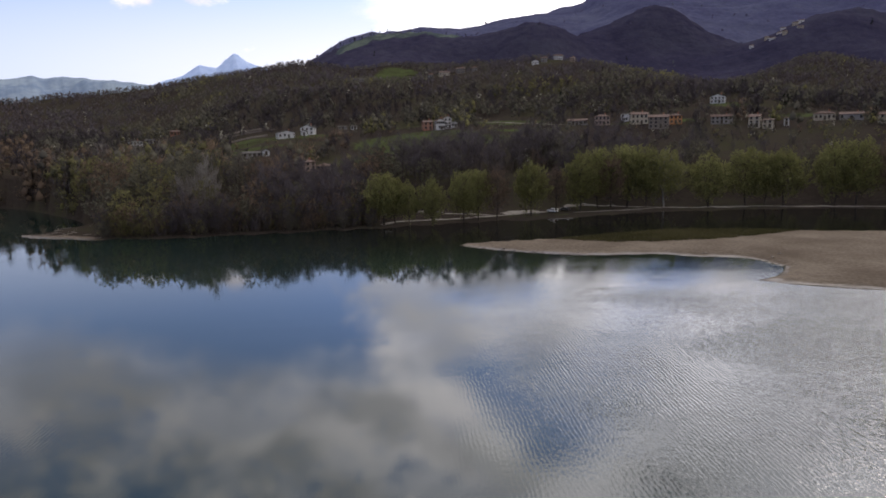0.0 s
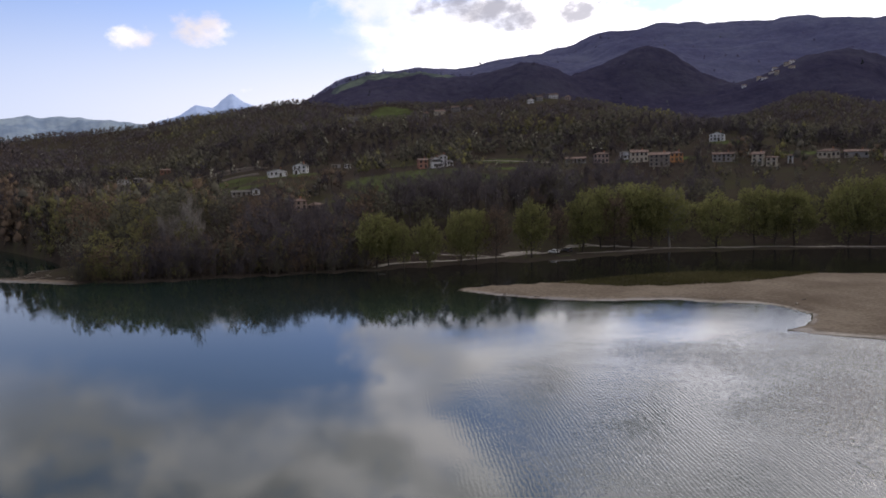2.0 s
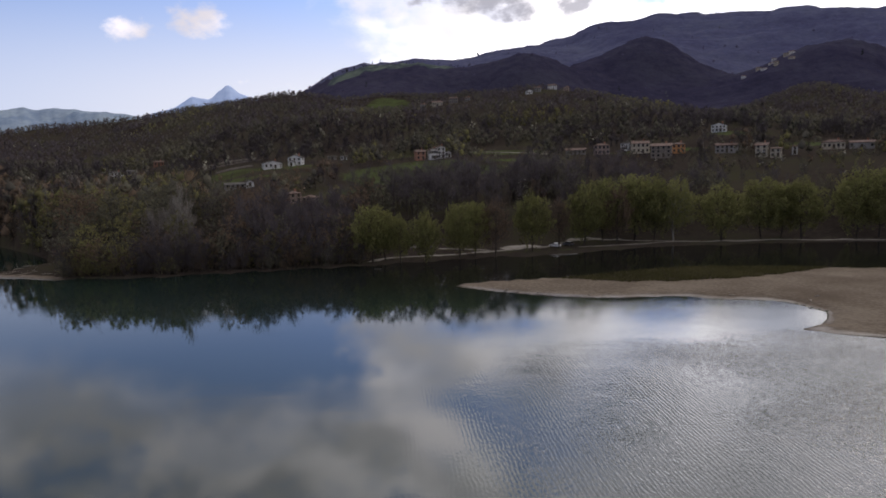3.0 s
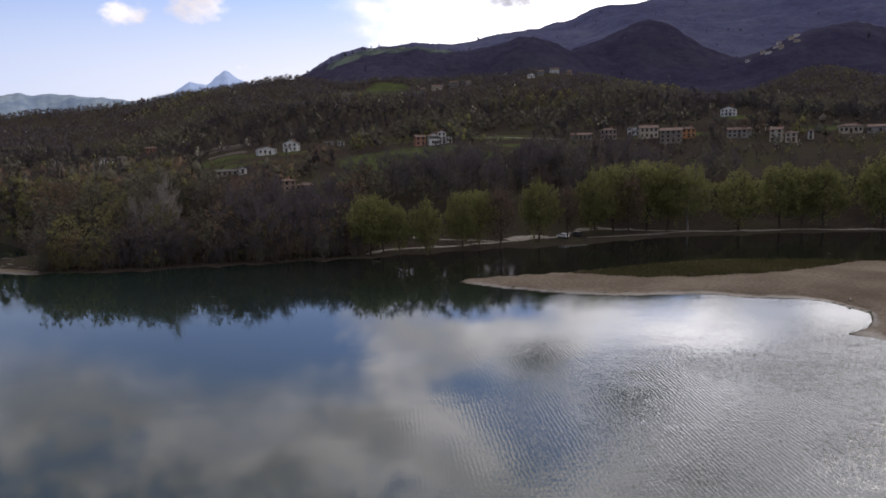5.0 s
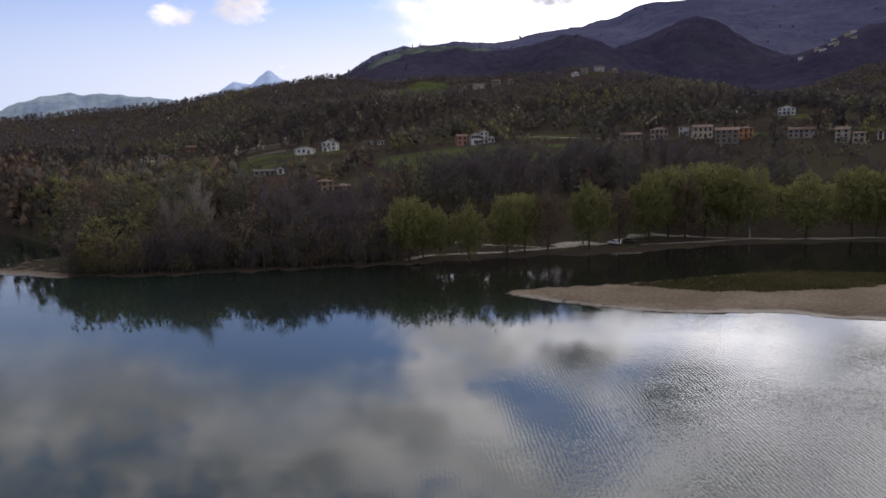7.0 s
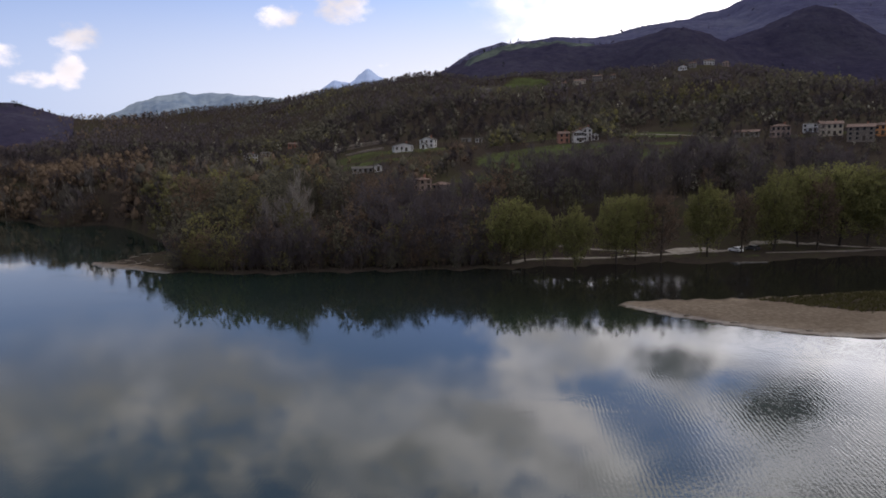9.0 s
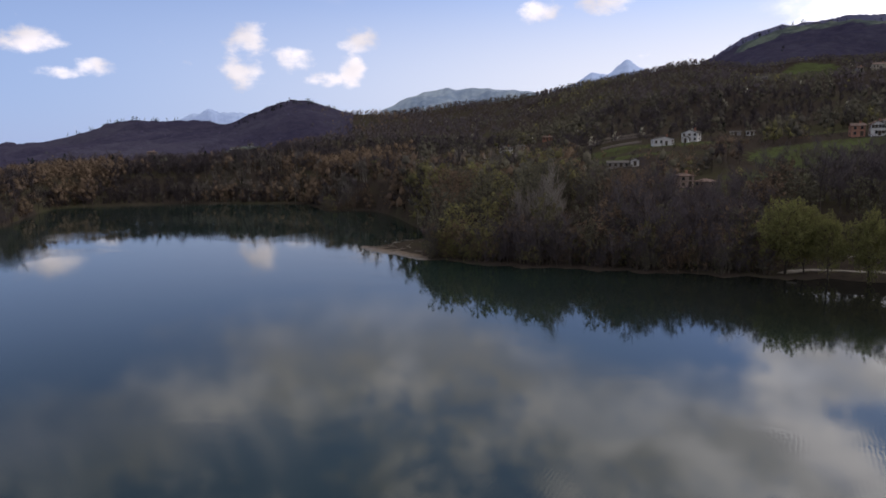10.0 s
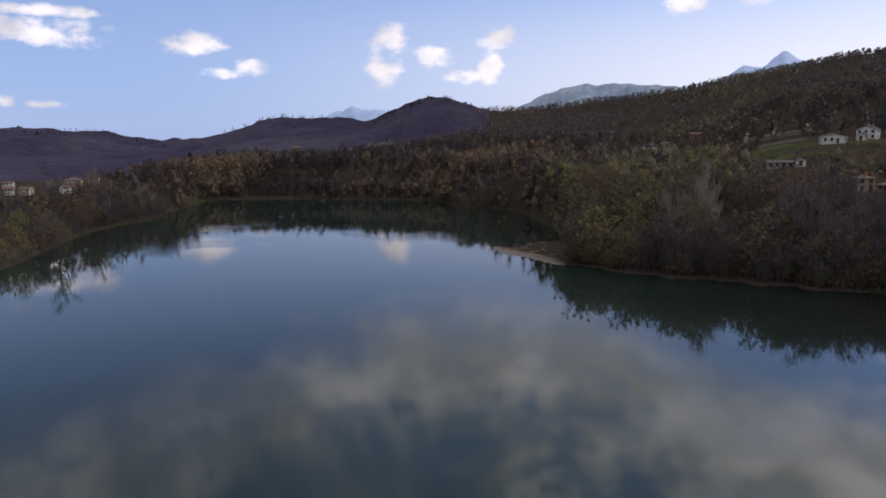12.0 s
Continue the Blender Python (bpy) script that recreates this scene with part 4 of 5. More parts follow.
class Wood:
    """A stand of many trees of one kind, joined into one mesh."""

    def __init__(self, kinds):
        self.kinds = []
        for wood, crown in kinds:
            a, b = wood.arrays(), crown.arrays()
            tri, quad = [], []
            for (v, f, s, t, o), off, slot in ((a, 0, 0), (b, len(a[0]), 1)):
                for g in f:
                    (tri if g.shape[1] == 3 else quad).append((g + off, slot))
            cat = lambda gs, n: (np.concatenate([g for g, s in gs]) if gs else np.zeros((0, n), int), np.concatenate([np.full(len(g), s) for g, s in gs]) if gs else np.zeros(0, int))
            self.kinds.append((np.concatenate([a[0], b[0]]), *cat(tri, 3), *cat(quad, 4), np.concatenate([a[3], b[3]]), np.concatenate([a[4], b[4]])))
        self.spots = []

    def plant(self, name, label, mats, seed, rounded=False):
        if not self.spots:
            return
        rng = np.random.default_rng(seed)
        V, N, T, Q, TS, QS, C, n = [], [], [], [], [], [], [], 0
        for x, y, z, s, tone in self.spots:
            v, tri, ts, quad, qs, t, o = self.kinds[rng.integers(len(self.kinds))]
            a = rng.uniform(0, 6.283)
            ca, sa, sw = math.cos(a) * s, math.sin(a) * s, rng.uniform(0.85, 1.2)
            V.append(np.stack([(v[:, 0] * ca - v[:, 1] * sa) * sw + x, (v[:, 0] * sa + v[:, 1] * ca) * sw + y, v[:, 2] * s + z - 0.15], 1))
            if rounded:
                N.append(np.stack([(o[:, 0] * ca - o[:, 1] * sa) / s, (o[:, 0] * sa + o[:, 1] * ca) / s, o[:, 2]], 1))
            T.append(tri + n), Q.append(quad + n), TS.append(ts), QS.append(qs)
            C.append(np.clip(t + tone, 0, 1))
            n += len(v)
        ob = mesh_object(name, np.concatenate(V), [np.concatenate(T), np.concatenate(Q)], mats, np.concatenate(TS + QS), None, rounded, np.concatenate(N) if rounded else None, tint=np.concatenate(C))
        tagged(ob, label, "trees", kind="stuff")


# the row along the lake path: place, height, width, kind
ROW = [(-21.1, 244.5, 18.8, 11.8, "g"), (-17.2, 247.6, 17.2, 8.3, "g"), (-11.9, 242.9, 16.3, 6.6, "g"), (-3.7, 241.3, 17.1, 8.8, "g"), (7.2, 247.8, 18.9, 9.7, "g"), (12.6, 251.5, 19.3, 9.1, "g"),
       (19.4, 251.4, 20.5, 9.3, "b"), (32.6, 257.9, 21.1, 11.1, "g"), (42.6, 262.4, 18.3, 8.0, "b"), (52.5, 267.4, 22.4, 12.4, "g"), (60.8, 273.5, 24.0, 12.2, "g"), (64.8, 269.7, 21.8, 10.8, "b"),
       (73.1, 276.4, 25.7, 15.4, "g"), (80.2, 275.3, 24.1, 13.3, "g"), (87.3, 275.2, 22.8, 15.1, "w"), (103.2, 270.8, 20.7, 14.6, "g"), (118.0, 271.8, 22.7, 14.0, "g"), (126.2, 273.4, 21.8, 12.0, "g"),
       (132.4, 270.5, 22.7, 14.9, "g"), (150.3, 267.0, 24.5, 14.4, "g"), (158.6, 267.1, 25.4, 15.7, "g"), (169.2, 265.0, 24.0, 15.0, "b"), (181.2, 263.6, 23.2, 15.0, "g"), (194.8, 262.3, 24.0, 15.0, "g")]


def build_row():
    green = [tree("shore_tree", "tall lakeside tree in fresh yellow-green spring leaf", "tree", leafy(20 + k, 15, 10.6, 520, 20, 0.36, 12, 0.17), BARK, LEAF, "trees along the lake path") for k in range(4)]
    brown = [tree("shore_tree", "lakeside tree with reddish-brown opening buds", "tree", leafy(40 + k, 15, 8.6, 340, 16, 0.30, 12, 0.18), BARK, RUST, "trees along the lake path") for k in range(2)]
    white = [tree("shore_tree", "yellow-green lakeside tree with a pale leaning trunk", "tree", leafy(31, 15, 11.4, 520, 20, 0.36, 10, 0.2), PALE_BARK, LEAF, "trees along the lake path")]
    stock = {"g": green, "b": brown, "w": white}
    used = {"g": 0, "b": 0, "w": 0}
    rng = np.random.default_rng(3)
    for x, y, h, w, kind in ROW:
        k = used[kind]
        used[kind] += 1
        first = stock[kind][k % len(stock[kind])]
        base_w = {"g": 9, "b": 8, "w": 10}[kind]
        m = Matrix.Translation((x, y, float(land(x, y)) - 0.1)) @ Matrix.Rotation(rng.uniform(0, 6.28), 4, "Z")
        ob = first if k < len(stock[kind]) else copy_thing(first, m)
        ob.matrix_basis = m @ Matrix.Diagonal((w / base_w, w / base_w, h / 15, 1))


build_row()

# the woods: every kind in a near, a middle, a far and a distant grain
WOODS = {}
for kind, mats in {"leafing": [BARK, YOUNG], "budding": [BARK, BUD], "rusty": [BARK, RUST], "brown": [BARK, TWIG], "pale": [PALE_BARK, PALE], "dark": [BARK, DARK], "blossom": [BARK, BLOOM]}.items():
    for zone in range(4):
        seeds = [100 * zone + 7 * k for k in range((5, 4, 4, 4)[zone])]
        fine_limbs, sides = (5, 2, 1, 1)[zone], (4, 3, 3, 3)[zone]
        # the distant grain swaps in the twig and bud colours with haze painted in
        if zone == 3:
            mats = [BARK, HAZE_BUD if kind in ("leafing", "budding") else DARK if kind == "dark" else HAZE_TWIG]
        if kind in ("leafing", "budding", "rusty", "blossom") or (kind == "brown" and zone > 1):
            n, per, size = ((66, 8, 0.43), (21, 4, 1.35), (11, 3, 2.4), (9, 1, 4.8))[zone]
            if zone:
                leafed = kind != "brown"
                shapes = [clumpy(s + 1, (11, 12, 6)[zone - 1], (9.6, 12.0, 8.5)[zone - 1], (3, 2, 1)[zone - 1] + k % 2, ((84, 28, 0) if leafed else (24, 8, 0))[zone - 1], (0.74, 1.15, 3)[zone - 1],
                                 ((16, 5, 0) if leafed else (60, 20, 0))[zone - 1], (0.24, 0.44, 1.8)[zone - 1], zone < 3, (0.40, 0.46, 1.0)[zone - 1], zone > 1) for k, s in enumerate(seeds)]
            else:
                shapes = [leafy(s + 1, 10, 7.0, n, per, size, fine_limbs, 0.06, sides) for s in seeds]
        elif kind == "dark":
            shapes = [cone_tree(s + 2, 11, 4.5, (200, 70, 30, 10)[zone], (0.7, 1.0, 1.5, 3.4)[zone]) for s in seeds]
        else:
            n, width = ((340, 0.09), (130, 0.22), (56, 0.42), (14, 1.7))[zone]
            shapes = [bare(s + 3, 11.5, 4.6 if kind == "pale" else 6.5, n, width, fine_limbs, 0.18, sides, 1.4 if kind == "pale" else 0.9) for s in seeds]
        WOODS[kind, zone] = (Wood(shapes), mats)


# stands of one kind: bearing, distance, half width, half depth
STANDS = [(-18.6, 258, 8, 17, "pale"), (-21.0, 260, 6, 15, "pale"), (-34.5, 442, 20, 22, "pale"), (-39.5, 495, 42, 18, "pale"), (-45.0, 525, 25, 16, "pale"), (-24.0, 264, 11, 17, "leafing"),
          (-28.5, 345, 20, 34, "leafing"), (-20.0, 300, 26, 24, "budding"), (-11.0, 262, 26, 22, "brown"), (-57.0, 570, 70, 60, "rusty"), (-26.0, 300, 16, 20, "rusty"), (8.0, 640, 50, 60, "leafing"), (14.5, 690, 50, 60, "budding"),
          (-16.0, 330, 30, 30, "rusty"), (23.2, 424, 10, 8, "dark"), (25.2, 500, 16, 14, "dark"), (2.2, 420, 8, 8, "dark"), (6.5, 436, 10, 8, "dark"), (10.5, 846, 12, 10, "dark"), (20.0, 838, 14, 12, "dark"), (-41.0, 1000, 30, 20, "dark"), (-31.5, 1050, 30, 14, "dark")]


def in_sight(b, z, r, tall):
    """Whether a tree top shows over the nearer ground, looking up the valley side from above the lake."""
    ring = np.geomspace(225, 2700, 260)
    turn = np.arange(-80, 40, 0.5)
    R, B = np.meshgrid(ring, turn, indexing="ij")
    rise = (land(R * np.sin(np.radians(B)), R * np.cos(np.radians(B))) + 2.0 - 36.0) / R
    crest = np.maximum.accumulate(rise, axis=0)
    i = np.clip(np.searchsorted(ring, r) - 2, 0, len(ring) - 1)
    j = np.clip(((b + 80) / 0.5).astype(int), 0, len(turn) - 1)
    return (z + tall - 36.0) / r > crest[i, j]


def build_woods():
    rng = np.random.default_rng(17)
    # half a shrub belt at the water's edge first, then the woods ring by ring
    zones = [(0, 235, 440, 6.2), (1, 440, 640, 8.4), (2, 640, 1290, 8.0), (3, 1290, 2600, 9.8)]
    names = {"leafing": "yellow-green trees coming into leaf", "budding": "olive-brown budding trees", "rusty": "rust-coloured budding trees", "brown": "bare brown spring trees",
             "pale": "bare pale grey poplars", "dark": "dark evergreen trees", "blossom": "white blossoming trees"}
    for zone, near, far, step in zones:
        count = int((far ** 2 - near ** 2) * radians(116) / 2 / step ** 2)
        r = np.sqrt(rng.uniform(near ** 2, far ** 2, count))
        b = rng.uniform(-78, 38, count)
        if zone < 2:
            extra = 950 if zone == 0 else 320
            eb = rng.uniform(-78, -4.5, extra)
            er = shore_at(eb) + rng.uniform(0.3, 1.0, extra) ** 1.6 * 9.0
            if zone == 0:
                eb = np.concatenate([eb, rng.uniform(-15, -6, 150)])
                er = np.concatenate([er, shore_at(eb[-150:]) + rng.uniform(3, 36, 150)])
            if zone == 1:
                fb = rng.uniform(-61, -29, 1700)
                eb, er = np.concatenate([eb, fb]), np.concatenate([er, shore_at(fb) + rng.uniform(0, 1, 1700) ** 1.3 * 150])
            ok = (er >= near) & (er < far)
            r, b = np.concatenate([r, er[ok]]), np.concatenate([b, eb[ok]])
            count = len(r)
        x, y = r * np.sin(np.radians(b)), r * np.cos(np.radians(b))
        z = land(x, y)
        edge = r - shore_at(b)
        patch = rough(x * 1.7 + 400, y * 1.7) * 0.75
        patch2 = rough(x * 2.6 - 900, y * 2.6 + 300) * 0.75
        open_land, low = meadow_at(x, y), np.zeros(count)
        for m in CLEARINGS:
            open_land = np.maximum(open_land, inside(x, y, *m))
            low = np.maximum(low, inside(x, y, m[0], m[1] - 50, m[2] + 4, 60))
        for m in MEADOWS:
            low = np.maximum(low, inside(x, y, m[0], m[1] - m[3] - 16, m[2] * 0.9, 28))
        low = low * np.clip((r - 285) / 30, 0, 1)
        keep = (z > 0.09) & (edge > 0.25) & (open_land < rng.uniform(0.02, 0.6, count)) & ~((b > -5.5) & (edge < 36))
        keep &= ~((b < -26.3) & (b > -34) & (r < 309)) & ~((b < -60.5) & (r > 440) & (r < 1480) & (rng.uniform(0, 1, count) < 0.95))
        keep &= in_sight(b, z, r, 11.0)
        if zone == 3:
            keep &= (z > 28) & (rng.uniform(0, 1, count) < 0.006)
        for i in np.nonzero(keep)[0]:
            u = rng.uniform()
            p, q = patch[i], patch2[i]
            v = p + rng.normal(0, 0.30 if zone == 0 else 0.17)
            stand = [kind for sb, sr, wide, deep, kind in STANDS if inside(x[i], y[i], sb, sr, wide, deep) > rng.uniform(0.2, 1.7)]
            # greener far trees add to the painted sunlit patch on the mountain shoulder
            if zone == 3 and inside(x[i], y[i], -3.5, 1640, 110, 130) > 0.1:
                kind = "budding"
            elif zone == 3:
                kind = "brown" if u < 0.82 - 0.35 * (q > 0.45) else "budding" if u < 0.95 else "dark"
            elif stand:
                kind = stand[0]
            elif zone < 2 and edge[i] < 5 and u < 0.6:
                kind = "brown"
            elif zone == 0 and b[i] < -4:
                kind = "leafing" if v > 0.34 else "budding" if v > 0.05 else "rusty" if v > -0.38 else "brown"
                if q > 0.30 and u > 0.62:
                    kind = "pale"
            elif u < 0.012 + 0.07 * (q > 0.5):
                kind = "dark"
            elif u > 0.986 and b[i] > -30:
                kind = "blossom"
            elif b[i] < -30:
                kind = "rusty" if v > 0.26 else "brown" if v > -0.45 else "budding"
                if q > 0.38 and u > 0.5 and b[i] > -48:
                    kind = "pale"
            else:
                kind = "leafing" if v > 0.62 else "budding" if v > 0.14 else "brown" if v > -0.42 else "pale" if q > 0.3 and u > 0.5 else "budding"
            if zone == 0 and kind == "dark":
                kind = "rusty"
            size = rng.uniform(0.7, 1.3)
            size *= np.interp(r[i], [260, 480], [1.42, 1.0])
            if zone < 2 and edge[i] < 9:
                size *= 0.30 + 0.06 * edge[i]
                kind = "brown" if kind in ("dark", "pale", "blossom") else kind
            elif zone == 0:
                size *= 1.13 - 0.28 * math.exp(-((b[i] + 9.5) / 3.5) ** 2)
            if b[i] < -60.5 and r[i] < 560:
                size *= 0.5
            if zone == 2:
                size *= 0.56
            if kind == "blossom":
                size *= 0.6
            size *= 1 - 0.70 * min(1.0, low[i] * 1.3)
            grain = 1 if zone == 0 and edge[i] > 75 else 3 if b[i] + rng.normal(0, 2.5) < -35 and r[i] + rng.normal(0, 40) > 780 else zone
            if grain == 3 and zone == 2:
                if rng.uniform() > 0.02:
                    continue
            WOODS[kind, grain][0].spots.append((x[i], y[i], z[i], size, np.clip(0.25 * p + rng.normal(0, 0.17 if zone == 0 else 0.06), -0.45, 0.45)))
    # single conifers break the far crests
    for b0, b1, r0, count in ((-45, -38.5, 1140, 70), (-9, 3, 1745, 60), (-72, -62, 1730, 40), (-57, -49, 1720, 40), (3, 30, 2440, 60), (-33.5, -30.5, 1060, 22), (-22, -10, 1110, 40)):
        for k in range(count):
            bb, rr = rng.uniform(b0, b1), r0 + rng.normal(0, 14)
            xx, yy, zz = spot(bb, rr)
            WOODS["dark", 2][0].spots.append((xx, yy, zz, rng.uniform(0.5, 1.0) * (0.8 if r0 < 1500 else 1.1), 0.0))
    where = (" crowding the lake shore", " on the slope between the houses", " on the upper hill", " on the distant mountain")
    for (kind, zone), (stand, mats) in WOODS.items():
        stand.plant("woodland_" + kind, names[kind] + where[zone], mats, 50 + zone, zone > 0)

# ---------------------------------------------------------------- buildings
def part(name, bm, mat, parent, label=""):
    me = bpy.data.meshes.new(name)
    bm.normal_update()
    bm.to_mesh(me)
    bm.free()
    me.materials.append(mat)
    ob = new(name, me)
    ob.parent = parent
    return tagged(ob, label)


def block(bm, x0, y0, z0, x1, y1, z1, bevel=0.0):
    """Adds a box to a bmesh."""
    v = bmesh.ops.create_cube(bm, size=1.0)["verts"]
    for p in v:
        p.co = (x0 + (p.co.x + 0.5) * (x1 - x0), y0 + (p.co.y + 0.5) * (y1 - y0), z0 + (p.co.z + 0.5) * (z1 - z0))
    if bevel:
        edges = {e for p in v for e in p.link_edges}
        bmesh.ops.bevel(bm, geom=list(edges), offset=bevel, segments=1, affect="EDGES")
    return bm


def prism(bm, outline, y0, y1):
    """Pushes an outline in x, z from y0 to y1."""
    a = [bm.verts.new((x, y0, z)) for x, z in outline]
    b = [bm.verts.new((x, y1, z)) for x, z in outline]
    n = len(outline)
    bm.faces.new(a), bm.faces.new(b[::-1])
    for k in range(n):
        bm.faces.new((a[k], b[k], b[(k + 1) % n], a[(k + 1) % n]))
    bmesh.ops.recalc_face_normals(bm, faces=bm.faces)
    return bm


def box(x0, y0, z0, x1, y1, z1, bevel=0.0):
    return block(bmesh.new(), x0, y0, z0, x1, y1, z1, bevel)


def roof_shape(w, d, rise, over, kind):
    """A tiled roof with thickness and eaves, its base at z = 0: ridge along x, along y, hipped, or a low slope."""
    t = 0.22
    bm = bmesh.new()
    x, y = w / 2 + over, d / 2 + over
    drop = rise * over / (d / 2)
    if kind == "gable":
        return prism_x(bm, [(-y, -drop), (0, rise), (y, -drop), (y, -drop + t), (0, rise + t * 1.2), (-y, -drop + t)], x)
    if kind == "front":
        drop = rise * over / (w / 2)
        return prism(bm, [(-x, -drop), (0, rise), (x, -drop), (x, -drop + t), (0, rise + t * 1.2), (-x, -drop + t)], -y, y)
    if kind == "hip":
        k = max(0.05, x - y)
        low = [(-x, -y), (x, -y), (x, y), (-x, y)]
        a = [bm.verts.new((p, q, -0.05)) for p, q in low]
        b = [bm.verts.new((p, q, t - 0.05)) for p, q in low]
        r0, r1 = bm.verts.new((-k, 0, rise + t)), bm.verts.new((k, 0, rise + t))
        bm.faces.new(a[::-1])
        for i in range(4):
            bm.faces.new((a[i], a[(i + 1) % 4], b[(i + 1) % 4], b[i]))
        bm.faces.new((b[0], b[1], r1, r0)), bm.faces.new((b[1], b[2], r1)), bm.faces.new((b[2], b[3], r0, r1)), bm.faces.new((b[3], b[0], r0))
        return bm
    return prism_x(bm, [(-y, 0), (y, rise), (y, rise + t), (-y, t)], x)


def prism_x(bm, outline, x):
    """Pushes an outline in y, z along x."""
    a = [bm.verts.new((-x, y, z)) for y, z in outline]
    b = [bm.verts.new((x, y, z)) for y, z in outline]
    n = len(outline)
    bm.faces.new(a), bm.faces.new(b[::-1])
    for k in range(n):
        bm.faces.new((a[k], b[k], b[(k + 1) % n], a[(k + 1) % n]))
    bmesh.ops.recalc_face_normals(bm, faces=bm.faces)
    return bm


def opening(ob, name, x, z, w, h, y, turned=0.0, glass=None):
    """A window or door set in a face of the house: frame with sill, and a recessed pane or leaf."""
    frame_mesh = bmesh.new()
    f = 0.09
    block(frame_mesh, -w / 2 - f, -0.06, 0, -w / 2, 0.05, h), block(frame_mesh, w / 2, -0.06, 0, w / 2 + f, 0.05, h)
    block(frame_mesh, -w / 2 - f, -0.06, h, w / 2 + f, 0.05, h + f)
    if name == "window":
        block(frame_mesh, -w / 2 - 2 * f, -0.14, -f, w / 2 + 2 * f, 0.05, 0)
    at = Matrix.Rotation(turned, 4, "Z") @ Matrix.Translation((x, y, z))
    o = part(name, frame_mesh, CONCRETE, ob)
    o.matrix_basis = at
    leaf = part("pane" if name == "window" else "leaf", box(-w / 2, -0.02, 0, w / 2, 0.03, h), glass or (GLASS if name == "window" else SHUTTER), o)
    return o


def house(b, r, w, d, h, turn, wall, roof, kind="gable", rise=1.6, cols=3, rows=2, label="", chimney=True, door=True, sink=0.6, balcony=False):
    """A house with thick walls, a roof with eaves, and rows of windows; its long front looks at the lake when turn is 0."""
    x, y, z = spot(b, r)
    w, d, h, rise = w * 0.8, d * 0.8, h * 0.84, rise * 0.8
    ob = tagged(new("house"), label, "house", "houses on the hillside")
    ob.matrix_basis = Matrix.Translation((x, y, z - 0.1)) @ Matrix.Rotation(radians(-b + turn), 4, "Z")
    low = -sink - 1.5
    bm = bmesh.new()
    if kind == "front":
        prism(bm, [(-w / 2, low), (w / 2, low), (w / 2, h), (0, h + rise), (-w / 2, h)], -d / 2, d / 2)
    elif kind == "gable":
        prism_x(bm, [(-d / 2, low), (d / 2, low), (d / 2, h), (0, h + rise), (-d / 2, h)], w / 2)
    elif kind == "shed":
        prism_x(bm, [(-d / 2, low), (d / 2, low), (d / 2, h + rise), (-d / 2, h)], w / 2)
    else:
        block(bm, -w / 2, -d / 2, low, w / 2, d / 2, h)
    part("wall", bm, wall, ob)
    top = part("roof", roof_shape(w, d, rise, 0.45, kind), roof, ob)
    top.location.z = h
    if chimney:
        stack = box(-0.35, -0.35, 0, 0.35, 0.35, rise + 1.0)
        block(stack, -0.45, -0.45, rise + 1.0, 0.45, 0.45, rise + 1.18)
        c = part("chimney", stack, BRICK, top)
        c.location = (w * 0.22, d * 0.08, 0.0)
    level = h / max(rows, 1)
    rng = random.Random(int(b * 10 + r))
    for j in range(rows):
        for i in range(cols):
            px = (i + 0.5) / cols * w - w / 2
            if j == 0 and door and i == cols // 2:
                opening(ob, "door", px, 0.1, 1.1, 2.1, -d / 2 - 0.03)
            elif rng.random() < 0.92:
                opening(ob, "window", px, j * level + level * 0.36, 0.95, min(1.35, level * 0.5), -d / 2 - 0.03, 0.0, SHUTTER if rng.random() < 0.25 else None)
        for i in range(max(1, int(d / 4))):
            py = (i + 0.5) / max(1, int(d / 4)) * d - d / 2
            for side in (1, -1):
                opening(ob, "window", py * side, j * level + level * 0.36, 0.9, min(1.3, level * 0.5), -w / 2 - 0.03, side * math.pi / 2)
    if balcony:
        slab = box(-w * 0.3, -d / 2 - 1.3, level - 0.16, w * 0.3, -d / 2, level)
        p = part("balcony", slab, CONCRETE, ob)
        for k in range(9):
            px = -w * 0.3 + 0.04 + k * (w * 0.6 - 0.08) / 8
            part("baluster", box(px - 0.03, -d / 2 - 1.27, level, px + 0.03, -d / 2 - 1.21, level + 0.95), METAL, p)
        part("handrail", box(-w * 0.3, -d / 2 - 1.29, level + 0.95, w * 0.3, -d / 2 - 1.19, level + 1.02), METAL, p)
    CLEARINGS.append((b, r - d * 0.4, w * 0.62 + 2.0, d * 0.7 + 7.0))
    return ob


CLEARINGS = []
house(-23.4, 549, 10, 8, 5.2, 12, WHITE, SLATE, "hip", 0.9, 4, 2, "pale two-storey farmhouse with two rows of windows among trees")
house(-22.4, 566, 7, 6, 2.8, -8, GREYW, SLATE, "gable", 1.0, 2, 1, "low grey farm shed beside the pale farmhouse", chimney=False)
house(-20.6, 602, 9, 7, 3.6, 5, BRICK, TILE, "gable", 1.3, 3, 1, "small brownish-red cottage above a grassy terrace")
house(-12.4, 445, 13, 8, 3.8, 14, WHITE, SLATE, "front", 1.6, 4, 1, "low white house with a wide gable and dark openings")
house(-10.6, 460, 10.5, 8, 5.4, -16, WHITE, SLATE, "front", 2.0, 3, 2, "white two-storey gabled house on the meadow edge")
house(-10.9, 453, 4, 4, 3.0, -16, WHITE, SLATE, "front", 1.2, 1, 1, "small white annexe in front of a gabled house", chimney=False)
house(-7.9, 493, 7, 4, 2.2, 6, GREYW, SLATE, "shed", 0.6, 3, 1, "low grey garden shed with pale doors", chimney=False)
house(-7.0, 491, 5, 4, 2.6, -6, WHITE, SLATE, "shed", 0.6, 2, 1, "small white outbuilding beside a garden shed", chimney=False)
